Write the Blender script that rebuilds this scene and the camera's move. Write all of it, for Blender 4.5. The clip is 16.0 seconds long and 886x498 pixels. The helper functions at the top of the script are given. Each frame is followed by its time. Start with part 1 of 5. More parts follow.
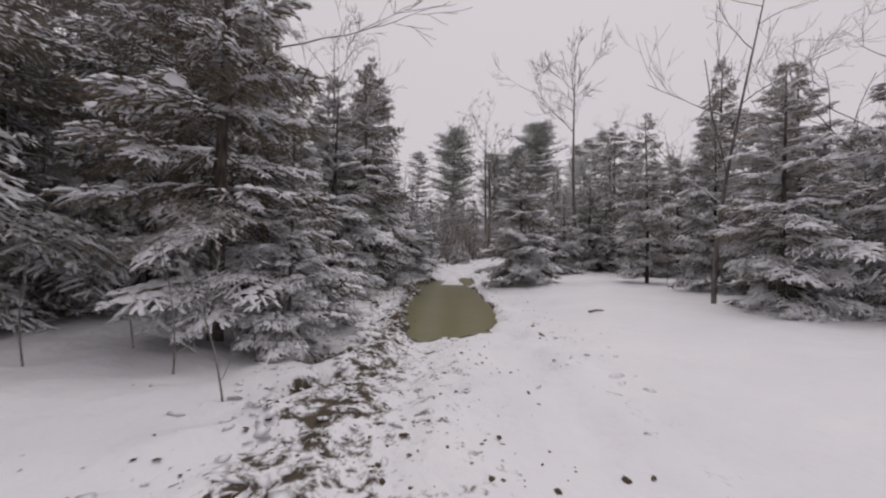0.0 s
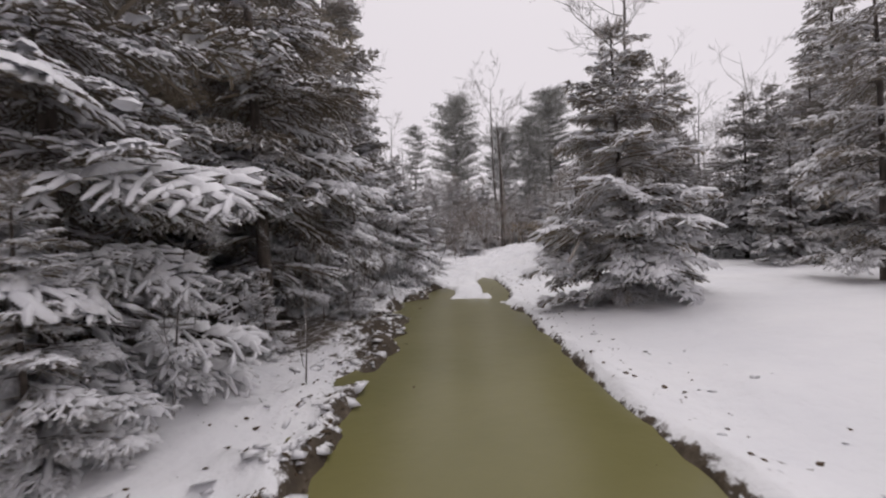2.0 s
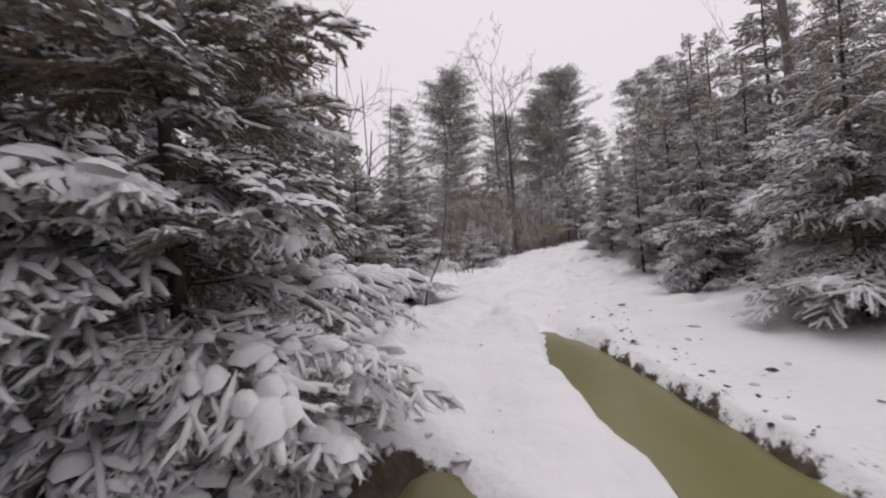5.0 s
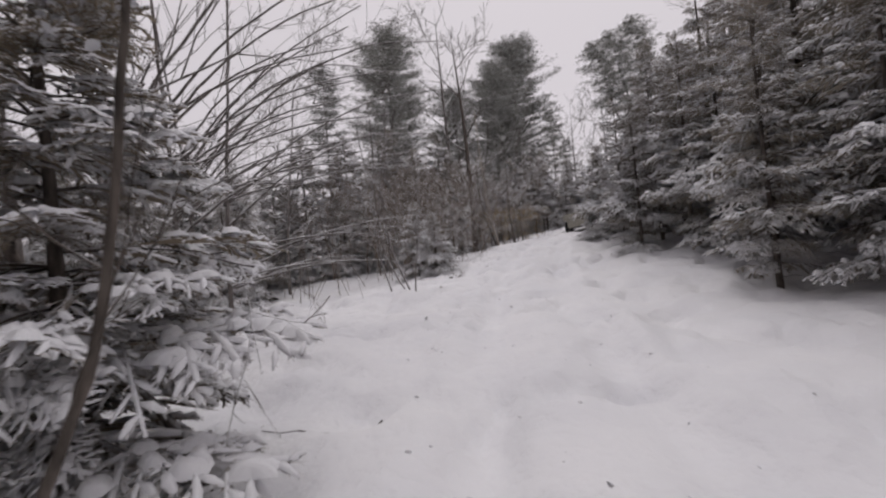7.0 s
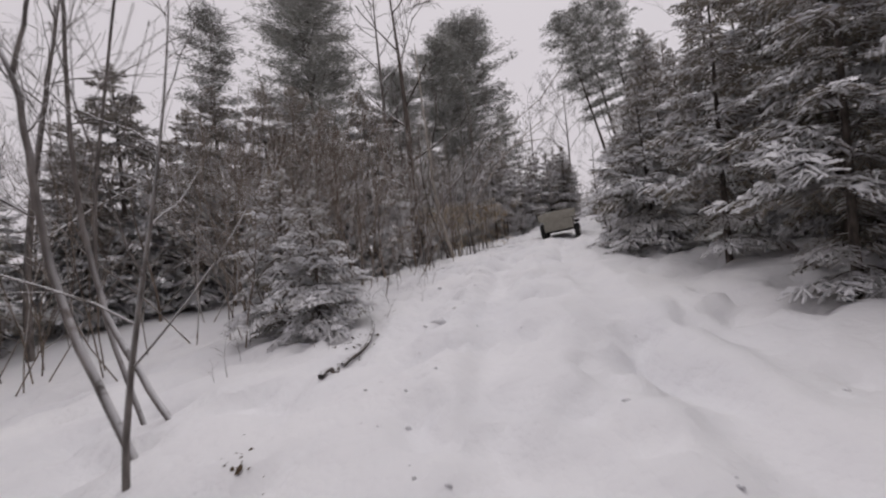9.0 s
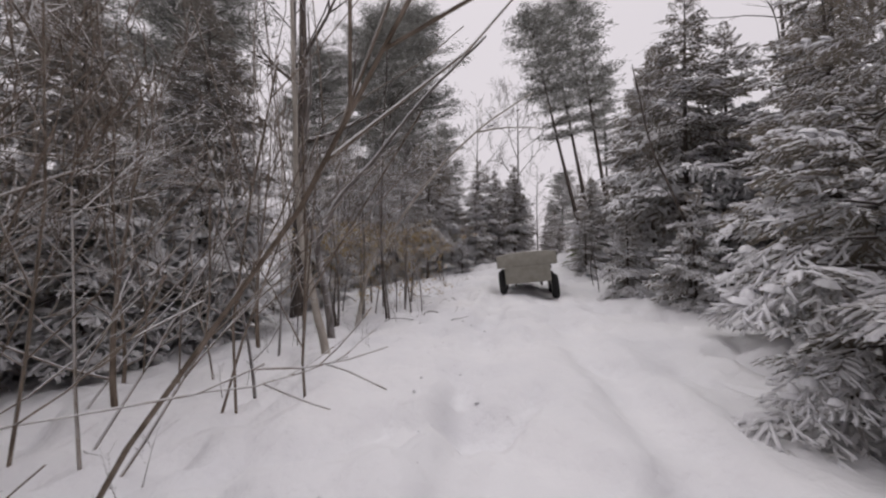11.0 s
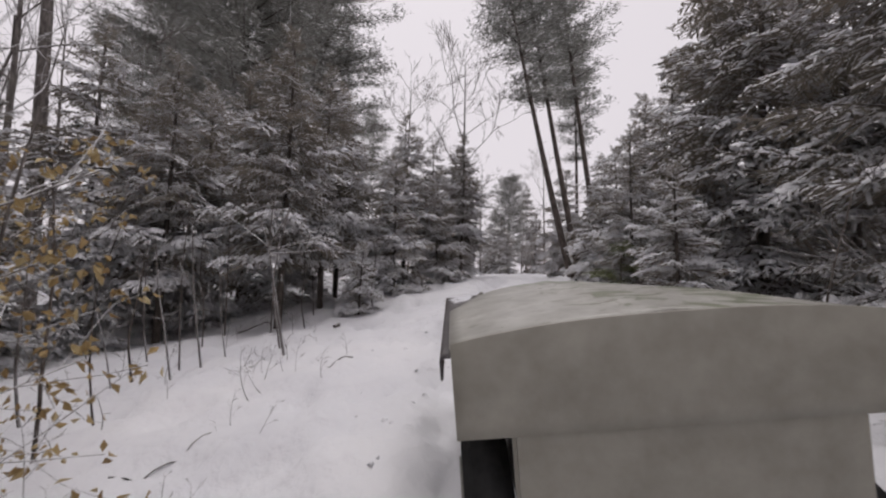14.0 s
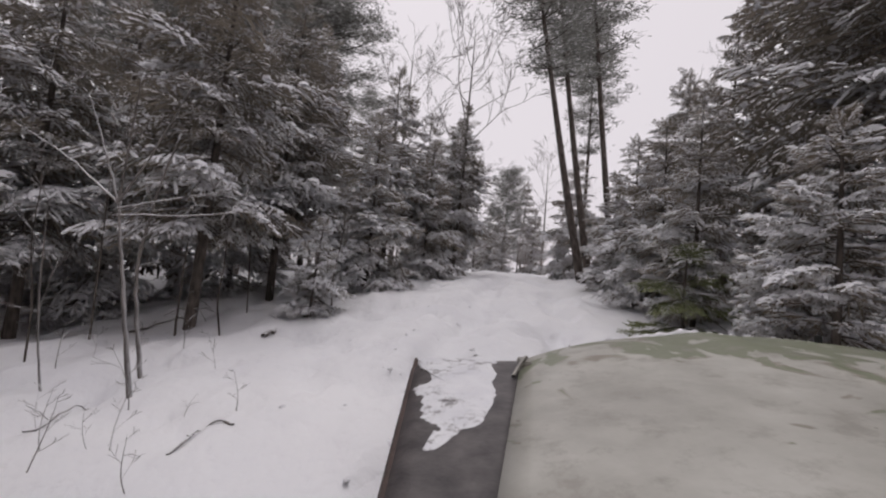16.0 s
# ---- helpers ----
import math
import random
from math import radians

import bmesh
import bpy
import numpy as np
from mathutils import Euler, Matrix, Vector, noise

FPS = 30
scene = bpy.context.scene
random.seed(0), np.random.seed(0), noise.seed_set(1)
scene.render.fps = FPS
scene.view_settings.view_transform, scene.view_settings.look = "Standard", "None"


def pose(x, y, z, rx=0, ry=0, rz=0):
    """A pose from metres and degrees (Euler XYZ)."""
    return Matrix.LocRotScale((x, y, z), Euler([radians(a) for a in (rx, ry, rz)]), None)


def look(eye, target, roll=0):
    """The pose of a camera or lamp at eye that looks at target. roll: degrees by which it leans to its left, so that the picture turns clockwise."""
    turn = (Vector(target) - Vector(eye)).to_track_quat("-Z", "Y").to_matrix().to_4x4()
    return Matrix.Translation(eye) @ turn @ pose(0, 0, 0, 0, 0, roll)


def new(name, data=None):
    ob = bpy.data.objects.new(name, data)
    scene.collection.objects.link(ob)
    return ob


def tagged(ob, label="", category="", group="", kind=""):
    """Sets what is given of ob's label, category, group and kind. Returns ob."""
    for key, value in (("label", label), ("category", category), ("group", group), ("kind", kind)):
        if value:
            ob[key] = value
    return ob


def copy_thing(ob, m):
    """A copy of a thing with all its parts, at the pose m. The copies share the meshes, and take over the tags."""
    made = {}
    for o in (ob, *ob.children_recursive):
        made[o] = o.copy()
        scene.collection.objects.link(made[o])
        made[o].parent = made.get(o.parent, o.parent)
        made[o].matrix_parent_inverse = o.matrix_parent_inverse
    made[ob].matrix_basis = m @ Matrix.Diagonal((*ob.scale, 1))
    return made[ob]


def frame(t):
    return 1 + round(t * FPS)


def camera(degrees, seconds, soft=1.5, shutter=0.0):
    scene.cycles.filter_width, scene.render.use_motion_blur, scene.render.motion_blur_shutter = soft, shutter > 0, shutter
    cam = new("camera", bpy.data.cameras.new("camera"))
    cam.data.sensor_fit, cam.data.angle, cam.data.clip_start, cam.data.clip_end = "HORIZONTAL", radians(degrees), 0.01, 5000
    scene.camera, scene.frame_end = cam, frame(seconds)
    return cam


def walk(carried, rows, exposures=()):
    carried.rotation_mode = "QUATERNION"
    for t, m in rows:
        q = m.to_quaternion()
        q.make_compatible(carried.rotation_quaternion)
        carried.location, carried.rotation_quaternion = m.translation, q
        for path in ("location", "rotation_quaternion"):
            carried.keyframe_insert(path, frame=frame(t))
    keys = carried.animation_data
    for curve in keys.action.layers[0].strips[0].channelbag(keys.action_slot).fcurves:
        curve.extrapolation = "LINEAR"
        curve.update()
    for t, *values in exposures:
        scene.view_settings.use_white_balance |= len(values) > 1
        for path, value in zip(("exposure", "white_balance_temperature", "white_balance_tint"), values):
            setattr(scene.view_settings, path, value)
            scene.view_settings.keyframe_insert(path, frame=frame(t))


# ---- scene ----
cam = camera(97.0, 16.0, soft=2.2, shutter=0.1)
PATH = [
    (0, (0.151, -0.02, 1.46), (0.124, 1.98, 1.493), 0.7),
    (0.5, (0.116, 2.445, 1.368), (0.101, 4.445, 1.361), 1.0),
    (1, (-0.065, 4.747, 1.484), (-0.256, 6.737, 1.507), 0.1),
    (1.5, (-0.071, 6.943, 1.405), (-0.222, 8.937, 1.397), -4.6),
    (2, (-0.062, 9.076, 1.459), (-0.115, 11.075, 1.444), -2.5),
    (2.5, (-0.106, 11.074, 1.362), (-0.123, 13.074, 1.335), -5.7),
    (3, (-0.184, 12.745, 1.361), (-0.376, 14.735, 1.323), -5.6),
    (3.5, (-0.421, 14.889, 1.323), (-0.661, 16.875, 1.283), -3.6),
    (4, (-0.478, 16.672, 1.232), (-0.646, 18.664, 1.176), -1.4),
    (4.2, (-0.352, 17.373, 1.269), (-0.475, 19.369, 1.239), -4.4),
    (6.3, (-0.222, 25.28, 1.347), (-0.095, 27.275, 1.407), -0.9),
    (6.5, (-0.058, 26.146, 1.505), (0.09, 28.14, 1.491), -1.4),
    (7, (0.521, 28.199, 1.511), (0.732, 30.187, 1.506), -6.1),
    (7.5, (0.69, 30.195, 1.567), (1.018, 32.165, 1.674), -0.4),
    (8, (1.358, 32.343, 1.609), (1.743, 34.306, 1.631), -6.9),
    (8.5, (1.533, 34.24, 1.606), (1.969, 36.191, 1.567), 0.5),
    (9, (2.247, 35.961, 1.704), (2.725, 37.903, 1.699), -5.9),
    (9.2, (2.505, 36.724, 1.755), (3.015, 38.658, 1.752), -4.5),
    (11.3, (5.451, 44.106, 2.667), (6.298, 45.917, 2.734), -0.6),
    (11.5, (5.776, 44.739, 2.68), (6.624, 46.549, 2.724), -1.1),
    (12, (6.649, 46.291, 2.714), (7.539, 48.082, 2.716), -1.4),
    (12.5, (7.614, 47.871, 2.775), (8.543, 49.641, 2.793), -1.3),
    (13, (8.689, 49.508, 2.802), (9.715, 51.225, 2.84), -1.5),
    (13.5, (9.621, 50.797, 2.922), (10.687, 52.482, 3.084), -1.2),
    (14, (10.462, 52.026, 3.013), (11.582, 53.677, 3.155), 1.4),
    (14.5, (11.079, 52.923, 3.071), (12.203, 54.572, 3.201), 3.9),
    (15, (11.543, 53.558, 3.089), (12.687, 55.195, 3.197), 5.4),
    (15.5, (11.813, 53.911, 3.11), (12.962, 55.545, 3.215), 5.7),
    (16, (11.927, 54.052, 3.11), (13.082, 55.682, 3.213), 5.7),
]
walk(cam, [(t, look(eye, target, roll)) for t, eye, target, roll in PATH], exposures=[(0.0, -0.2), (1.0, -0.06), (2.0, 0.1), (4.2, 0.25), (6.3, -0.1), (9.2, -0.15), (11.5, 0.05), (13.5, 0.1), (16.0, 0.1)])

# ---- overcast daylight ----
world = bpy.data.worlds.new("overcast")
scene.world = world
world.use_nodes = True
wn = world.node_tree.nodes
sky = wn.new("ShaderNodeTexSky")
sky.sky_type = "NISHITA"
sky.sun_disc = False
sky.sun_elevation = radians(70)
sky.sun_rotation = radians(20)
sky.dust_density = 5.0
grey = wn.new("ShaderNodeHueSaturation")
grey.inputs["Saturation"].default_value = 0.12
soft_sky = wn.new("ShaderNodeMix")
soft_sky.data_type = "RGBA"
soft_sky.inputs["Factor"].default_value = 0.75
soft_sky.inputs[7].default_value = (8.9, 8.2, 8.75, 1)
world.node_tree.links.new(sky.outputs[0], grey.inputs["Color"])
world.node_tree.links.new(grey.outputs[0], soft_sky.inputs[6])
world.node_tree.links.new(soft_sky.outputs[2], wn["Background"].inputs[0])
wn["Background"].inputs[1].default_value = 0.091

sun_data = bpy.data.lights.new("sun", "SUN")
sun_data.energy = 0.65
sun_data.angle = radians(60)
sun_data.color = (1.0, 0.97, 0.94)
sun = new("sun", sun_data)
sun.matrix_world = look((8, 38, 60), (3, 20, 0))

# ---- materials ----
def material(name, rough=0.8, metal=0.0):
    m = bpy.data.materials.new(name)
    m.use_nodes = True
    b = m.node_tree.nodes["Principled BSDF"]
    b.inputs["Roughness"].default_value = rough
    b.inputs["Metallic"].default_value = metal
    b.inputs["Specular IOR Level"].default_value = 0.3
    return m, m.node_tree.nodes, m.node_tree.links, b


def noise_node(nodes, links, scale, detail=4.0, coord="Object", rough=0.6):
    tc = nodes.new("ShaderNodeTexCoord")
    n = nodes.new("ShaderNodeTexNoise")
    n.inputs["Scale"].default_value = scale
    n.inputs["Detail"].default_value = detail
    n.inputs["Roughness"].default_value = rough
    links.new(tc.outputs[coord], n.inputs["Vector"])
    return n.outputs["Fac"]


def ramp(nodes, links, fac, stops):
    r = nodes.new("ShaderNodeValToRGB")
    e = r.color_ramp.elements
    while len(e) < len(stops):
        e.new(0.5)
    for k, (p, c) in zip(e, stops):
        k.position, k.color = p, (*c, 1)
    links.new(fac, r.inputs[0])
    return r.outputs[0]


def mix(nodes, links, fac, a, b, mode="MIX"):
    n = nodes.new("ShaderNodeMix")
    n.data_type, n.blend_type = "RGBA", mode
    for socket, value in ((n.inputs[0], fac), (n.inputs[6], a), (n.inputs[7], b)):
        if hasattr(value, "is_linked"):
            links.new(value, socket)
        elif isinstance(value, tuple):
            socket.default_value = (*value, 1)
        else:
            socket.default_value = value
    return n.outputs[2]


def bump(nodes, links, b, height, strength, distance=0.02):
    n = nodes.new("ShaderNodeBump")
    n.inputs["Strength"].default_value = strength
    n.inputs["Distance"].default_value = distance
    links.new(height, n.inputs["Height"])
    links.new(n.outputs[0], b.inputs["Normal"])


def up_mask(nodes, links, low, high):
    """How far a surface faces the sky, from low to high of its normal's z."""
    g = nodes.new("ShaderNodeNewGeometry")
    s = nodes.new("ShaderNodeSeparateXYZ")
    links.new(g.outputs["Normal"], s.inputs[0])
    m = nodes.new("ShaderNodeMapRange")
    m.inputs["From Min"].default_value, m.inputs["From Max"].default_value = low, high
    links.new(s.outputs[2], m.inputs[0])
    return m.outputs[0]


def times(nodes, links, a, b):
    n = nodes.new("ShaderNodeMath")
    n.operation, n.use_clamp = "MULTIPLY", True
    for socket, value in zip(n.inputs, (a, b)):
        if hasattr(value, "is_linked"):
            links.new(value, socket)
        else:
            socket.default_value = value
    return n.outputs[0]


def rand_out(nodes):
    return nodes.new("ShaderNodeObjectInfo").outputs["Random"]


def island_out(nodes):
    return nodes.new("ShaderNodeNewGeometry").outputs["Random Per Island"]


def snow_material():
    m, n, l, b = material("snow", 0.75)
    c = ramp(n, l, noise_node(n, l, 0.9, 6), [(0.3, (0.74, 0.74, 0.77)), (0.7, (0.83, 0.825, 0.84))])
    l.new(c, b.inputs["Base Color"])
    bump(n, l, b, noise_node(n, l, 34.0, 5), 0.35, 0.02)
    return m


def ground_material():
    """Snow with muddy, trampled patches where the mud attribute says so."""
    m, n, l, b = material("snowy_ground", 0.8)
    snow = ramp(n, l, noise_node(n, l, 0.55, 7), [(0.3, (0.75, 0.75, 0.78)), (0.7, (0.84, 0.835, 0.85))])
    mud = ramp(n, l, noise_node(n, l, 5.0, 6), [(0.3, (0.035, 0.026, 0.018)), (0.55, (0.075, 0.058, 0.04)), (0.8, (0.16, 0.13, 0.10))])
    a = n.new("ShaderNodeAttribute")
    a.attribute_name = "mud"
    breakup = noise_node(n, l, 5.5, 9, rough=0.75)
    add = n.new("ShaderNodeMath")
    add.operation = "ADD"
    l.new(a.outputs["Fac"], add.inputs[0])
    l.new(breakup, add.inputs[1])
    edge = n.new("ShaderNodeMapRange")
    edge.inputs["From Min"].default_value, edge.inputs["From Max"].default_value = 1.0, 1.08
    l.new(add.outputs[0], edge.inputs[0])
    # litter and twigs poking through under the trees
    litter = n.new("ShaderNodeAttribute")
    litter.attribute_name = "litter"
    fleck = n.new("ShaderNodeMath")
    fleck.operation = "ADD"
    l.new(litter.outputs["Fac"], fleck.inputs[0])
    l.new(noise_node(n, l, 9.0, 9, rough=0.8), fleck.inputs[1])
    fleck_edge = n.new("ShaderNodeMapRange")
    fleck_edge.inputs["From Min"].default_value, fleck_edge.inputs["From Max"].default_value = 1.0, 1.12
    l.new(fleck.outputs[0], fleck_edge.inputs[0])
    base = mix(n, l, fleck_edge.outputs[0], snow, (0.10, 0.08, 0.062))
    l.new(mix(n, l, edge.outputs[0], base, mud), b.inputs["Base Color"])
    bump(n, l, b, noise_node(n, l, 5.0, 7, rough=0.5), 0.6, 0.08)
    return m


def water_material():
    m, n, l, b = material("murky_water", 0.28)
    b.inputs["Specular IOR Level"].default_value = 0.35
    c = ramp(n, l, noise_node(n, l, 0.6, 4), [(0.3, (0.150, 0.140, 0.050)), (0.7, (0.185, 0.170, 0.068))])
    l.new(c, b.inputs["Base Color"])
    bump(n, l, b, noise_node(n, l, 3.5, 5), 0.22, 0.02)
    return m


def needle_material(name, dark, light, haze_dust=0.38):
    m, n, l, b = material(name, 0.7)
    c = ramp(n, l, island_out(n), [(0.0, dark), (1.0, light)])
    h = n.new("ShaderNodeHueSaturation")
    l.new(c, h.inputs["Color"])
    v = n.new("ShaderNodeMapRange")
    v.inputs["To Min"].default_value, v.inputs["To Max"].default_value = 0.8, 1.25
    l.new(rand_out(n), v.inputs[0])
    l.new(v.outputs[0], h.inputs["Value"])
    # snow on upward needles, spread wider so pale haze is painted in too
    frost_haze = times(n, l, up_mask(n, l, 0.0, 0.7), ramp(n, l, noise_node(n, l, 4.0, 5), [(haze_dust, (0, 0, 0)), (haze_dust + 0.17, (0.85, 0.85, 0.85))]))
    l.new(mix(n, l, frost_haze, h.outputs[0], (0.7, 0.7, 0.72)), b.inputs["Base Color"])
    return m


def bark_material(name, dark, light, snow=0.85, scale=14.0, up=(0.35, 0.75), bare=0.38):
    m, n, l, b = material(name, 0.85)
    tc = n.new("ShaderNodeTexCoord")
    mp = n.new("ShaderNodeMapping")
    mp.inputs["Scale"].default_value = (1, 1, 0.25)
    l.new(tc.outputs["Object"], mp.inputs[0])
    t = n.new("ShaderNodeTexNoise")
    t.inputs["Scale"].default_value, t.inputs["Detail"].default_value = scale, 8
    l.new(mp.outputs[0], t.inputs["Vector"])
    c = ramp(n, l, t.outputs["Fac"], [(0.35, dark), (0.68, light)])
    cap = times(n, l, up_mask(n, l, *up), ramp(n, l, noise_node(n, l, 5.0, 4), [(bare, (0, 0, 0)), (bare + 0.12, (snow, snow, snow))]))
    l.new(mix(n, l, cap, c, (0.8, 0.8, 0.82)), b.inputs["Base Color"])
    bump(n, l, b, t.outputs["Fac"], 0.6, 0.02)
    return m


def leaf_material():
    m, n, l, b = material("dry_beech_leaf", 0.7)
    c = ramp(n, l, island_out(n), [(0.0, (0.26, 0.17, 0.075)), (0.5, (0.40, 0.29, 0.135)), (1.0, (0.54, 0.44, 0.25))])
    l.new(c, b.inputs["Base Color"])
    return m


def paint_material():
    """Faded sand paint with torn green fields towards the front, thin brown edges and grime."""
    m, n, l, b = material("camouflage_paint", 0.34)
    sand = ramp(n, l, noise_node(n, l, 5.0, 8), [(0.3, (0.32, 0.31, 0.28)), (0.55, (0.43, 0.42, 0.385)), (0.75, (0.52, 0.51, 0.475))])
    tc = n.new("ShaderNodeTexCoord")
    xyz = n.new("ShaderNodeSeparateXYZ")
    l.new(tc.outputs["Object"], xyz.inputs[0])
    front = n.new("ShaderNodeMapRange")
    front.inputs["From Min"].default_value, front.inputs["From Max"].default_value = 0.72, 1.25
    front.inputs["To Max"].default_value = 0.20
    l.new(xyz.outputs[1], front.inputs[0])
    far_side = n.new("ShaderNodeMapRange")
    far_side.inputs["From Min"].default_value, far_side.inputs["From Max"].default_value = 0.45, 1.2
    far_side.inputs["To Min"].default_value, far_side.inputs["To Max"].default_value = -0.05, 0.09
    l.new(xyz.outputs[0], far_side.inputs[0])
    both = n.new("ShaderNodeMath")
    l.new(front.outputs[0], both.inputs[0])
    l.new(far_side.outputs[0], both.inputs[1])
    warp = n.new("ShaderNodeTexNoise")
    warp.inputs["Scale"].default_value, warp.inputs["Detail"].default_value = 4.6, 7
    warp.inputs["Distortion"].default_value = 1.4
    l.new(tc.outputs["Object"], warp.inputs["Vector"])
    field = n.new("ShaderNodeMath")
    l.new(both.outputs[0], field.inputs[0])
    l.new(warp.outputs["Fac"], field.inputs[1])
    green = ramp(n, l, field.outputs[0], [(0.60, (0, 0, 0)), (0.625, (1, 1, 1))])
    rim = ramp(n, l, field.outputs[0], [(0.57, (0, 0, 0)), (0.60, (0.7, 0.7, 0.7)), (0.625, (0, 0, 0))])
    c = mix(n, l, green, sand, (0.20, 0.215, 0.15))
    c = mix(n, l, times(n, l, rim, ramp(n, l, noise_node(n, l, 6.0, 4), [(0.48, (0, 0, 0)), (0.56, (1, 1, 1))])), c, (0.17, 0.135, 0.10))
    scuff = ramp(n, l, noise_node(n, l, 11.0, 9, rough=0.75), [(0.52, (0, 0, 0)), (0.64, (0.65, 0.65, 0.65))])
    c = mix(n, l, scuff, c, (0.27, 0.255, 0.225))
    l.new(c, b.inputs["Base Color"])
    gloss = ramp(n, l, noise_node(n, l, 3.0, 6), [(0.3, (0.26, 0.26, 0.26)), (0.7, (0.5, 0.5, 0.5))])
    l.new(gloss, b.inputs["Roughness"])
    bump(n, l, b, noise_node(n, l, 40.0, 4), 0.06, 0.01)
    return m


def melting_material():
    """Thin wet snow through which dark specks of the metal show."""
    m, n, l, b = material("melting_snow", 0.5)
    hole = ramp(n, l, noise_node(n, l, 26.0, 9, rough=0.8), [(0.53, (0, 0, 0)), (0.60, (0.9, 0.9, 0.9))])
    wide = ramp(n, l, noise_node(n, l, 5.0, 4), [(0.42, (0, 0, 0)), (0.58, (1, 1, 1))])
    snow = ramp(n, l, noise_node(n, l, 9.0, 6), [(0.3, (0.66, 0.66, 0.70)), (0.7, (0.80, 0.80, 0.82))])
    l.new(mix(n, l, times(n, l, hole, wide), snow, (0.09, 0.075, 0.075)), b.inputs["Base Color"])
    bump(n, l, b, noise_node(n, l, 60.0, 6), 0.5, 0.01)
    return m


def plain_material(name, a, c, rough, metal=0.0, scale=18.0):
    m, n, l, b = material(name, rough, metal)
    l.new(ramp(n, l, noise_node(n, l, scale, 6), [(0.3, a), (0.7, c)]), b.inputs["Base Color"])
    bump(n, l, b, noise_node(n, l, scale * 3, 4), 0.15, 0.01)
    return m


SNOW = snow_material()
GROUND = ground_material()
WATER = water_material()
# crown colours are lifted: the pale haze is put into the needles themselves
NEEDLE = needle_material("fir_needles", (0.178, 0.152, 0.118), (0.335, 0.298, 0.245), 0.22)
# darker, browner needles with less white for the near boughs
NEEDLE_NEAR = needle_material("near_fir_needles", (0.138, 0.112, 0.080), (0.285, 0.24, 0.182), 0.28)
NEEDLE_WOOD = needle_material("dusted_hazy_needles", (0.205, 0.184, 0.16), (0.345, 0.315, 0.275), 0.20)
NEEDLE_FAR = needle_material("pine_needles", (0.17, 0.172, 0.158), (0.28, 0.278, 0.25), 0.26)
# shadow among the dense spruce boughs is put into this darker needle colour
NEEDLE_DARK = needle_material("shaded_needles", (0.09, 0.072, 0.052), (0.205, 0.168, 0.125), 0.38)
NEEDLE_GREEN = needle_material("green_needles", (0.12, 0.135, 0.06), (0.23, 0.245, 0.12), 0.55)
BARK = bark_material("conifer_bark", (0.045, 0.037, 0.032), (0.15, 0.125, 0.108))
BARK_GREY = bark_material("grey_bark", (0.085, 0.074, 0.068), (0.23, 0.205, 0.19), 0.92, up=(0.05, 0.45), bare=0.32)
BARK_TWIG = bark_material("brown_twigs", (0.10, 0.075, 0.055), (0.26, 0.21, 0.17), 0.8, up=(0.1, 0.5), bare=0.34)
BARK_BIRCH = bark_material("pale_bark", (0.27, 0.24, 0.205), (0.52, 0.48, 0.43), scale=9.0)
LEAF = leaf_material()
PAINT = paint_material()
SAND = plain_material("faded_sand_paint", (0.24, 0.225, 0.19), (0.34, 0.325, 0.28), 0.45, scale=5.0)
MELT = melting_material()
FENDER_BLACK = plain_material("worn_black_paint", (0.045, 0.040, 0.042), (0.125, 0.112, 0.112), 0.42)
RUST = plain_material("rusty_edge", (0.045, 0.032, 0.03), (0.085, 0.055, 0.048), 0.6)
STEEL = plain_material("dull_steel", (0.25, 0.24, 0.22), (0.45, 0.43, 0.4), 0.4, 0.8)
RUBBER = plain_material("black_rubber", (0.012, 0.012, 0.012), (0.03, 0.03, 0.03), 0.8)
LITTER = plain_material("wet_leaf_litter", (0.03, 0.02, 0.012), (0.11, 0.075, 0.045), 0.8)

# ---- mesh helpers ----
def mesh_from(name, verts, tris, mat, smooth=False):
    """A mesh from arrays of vertices and triangles."""
    me = bpy.data.meshes.new(name)
    v = np.asarray(verts, np.float32).reshape(-1, 3)
    f = np.asarray(tris, np.int32).reshape(-1, 3)
    me.vertices.add(len(v))
    me.vertices.foreach_set("co", v.ravel())
    me.loops.add(f.size)
    me.loops.foreach_set("vertex_index", f.ravel())
    me.polygons.add(len(f))
    me.polygons.foreach_set("loop_start", np.arange(0, f.size, 3, dtype=np.int32))
    me.polygons.foreach_set("use_smooth", np.full(len(f), smooth))
    me.update(calc_edges=True)
    me.materials.append(mat)
    return me


class Geo:
    """Gathers triangles."""

    def __init__(self):
        self.v, self.f, self.n = [], [], 0

    def add(self, verts, tris):
        verts = np.asarray(verts, float).reshape(-1, 3)
        self.v.append(verts)
        self.f.append(np.asarray(tris, int).reshape(-1, 3) + self.n)
        self.n += len(verts)

    def arrays(self):
        if not self.v:
            return np.zeros((0, 3)), np.zeros((0, 3), int)
        return np.concatenate(self.v), np.concatenate(self.f)


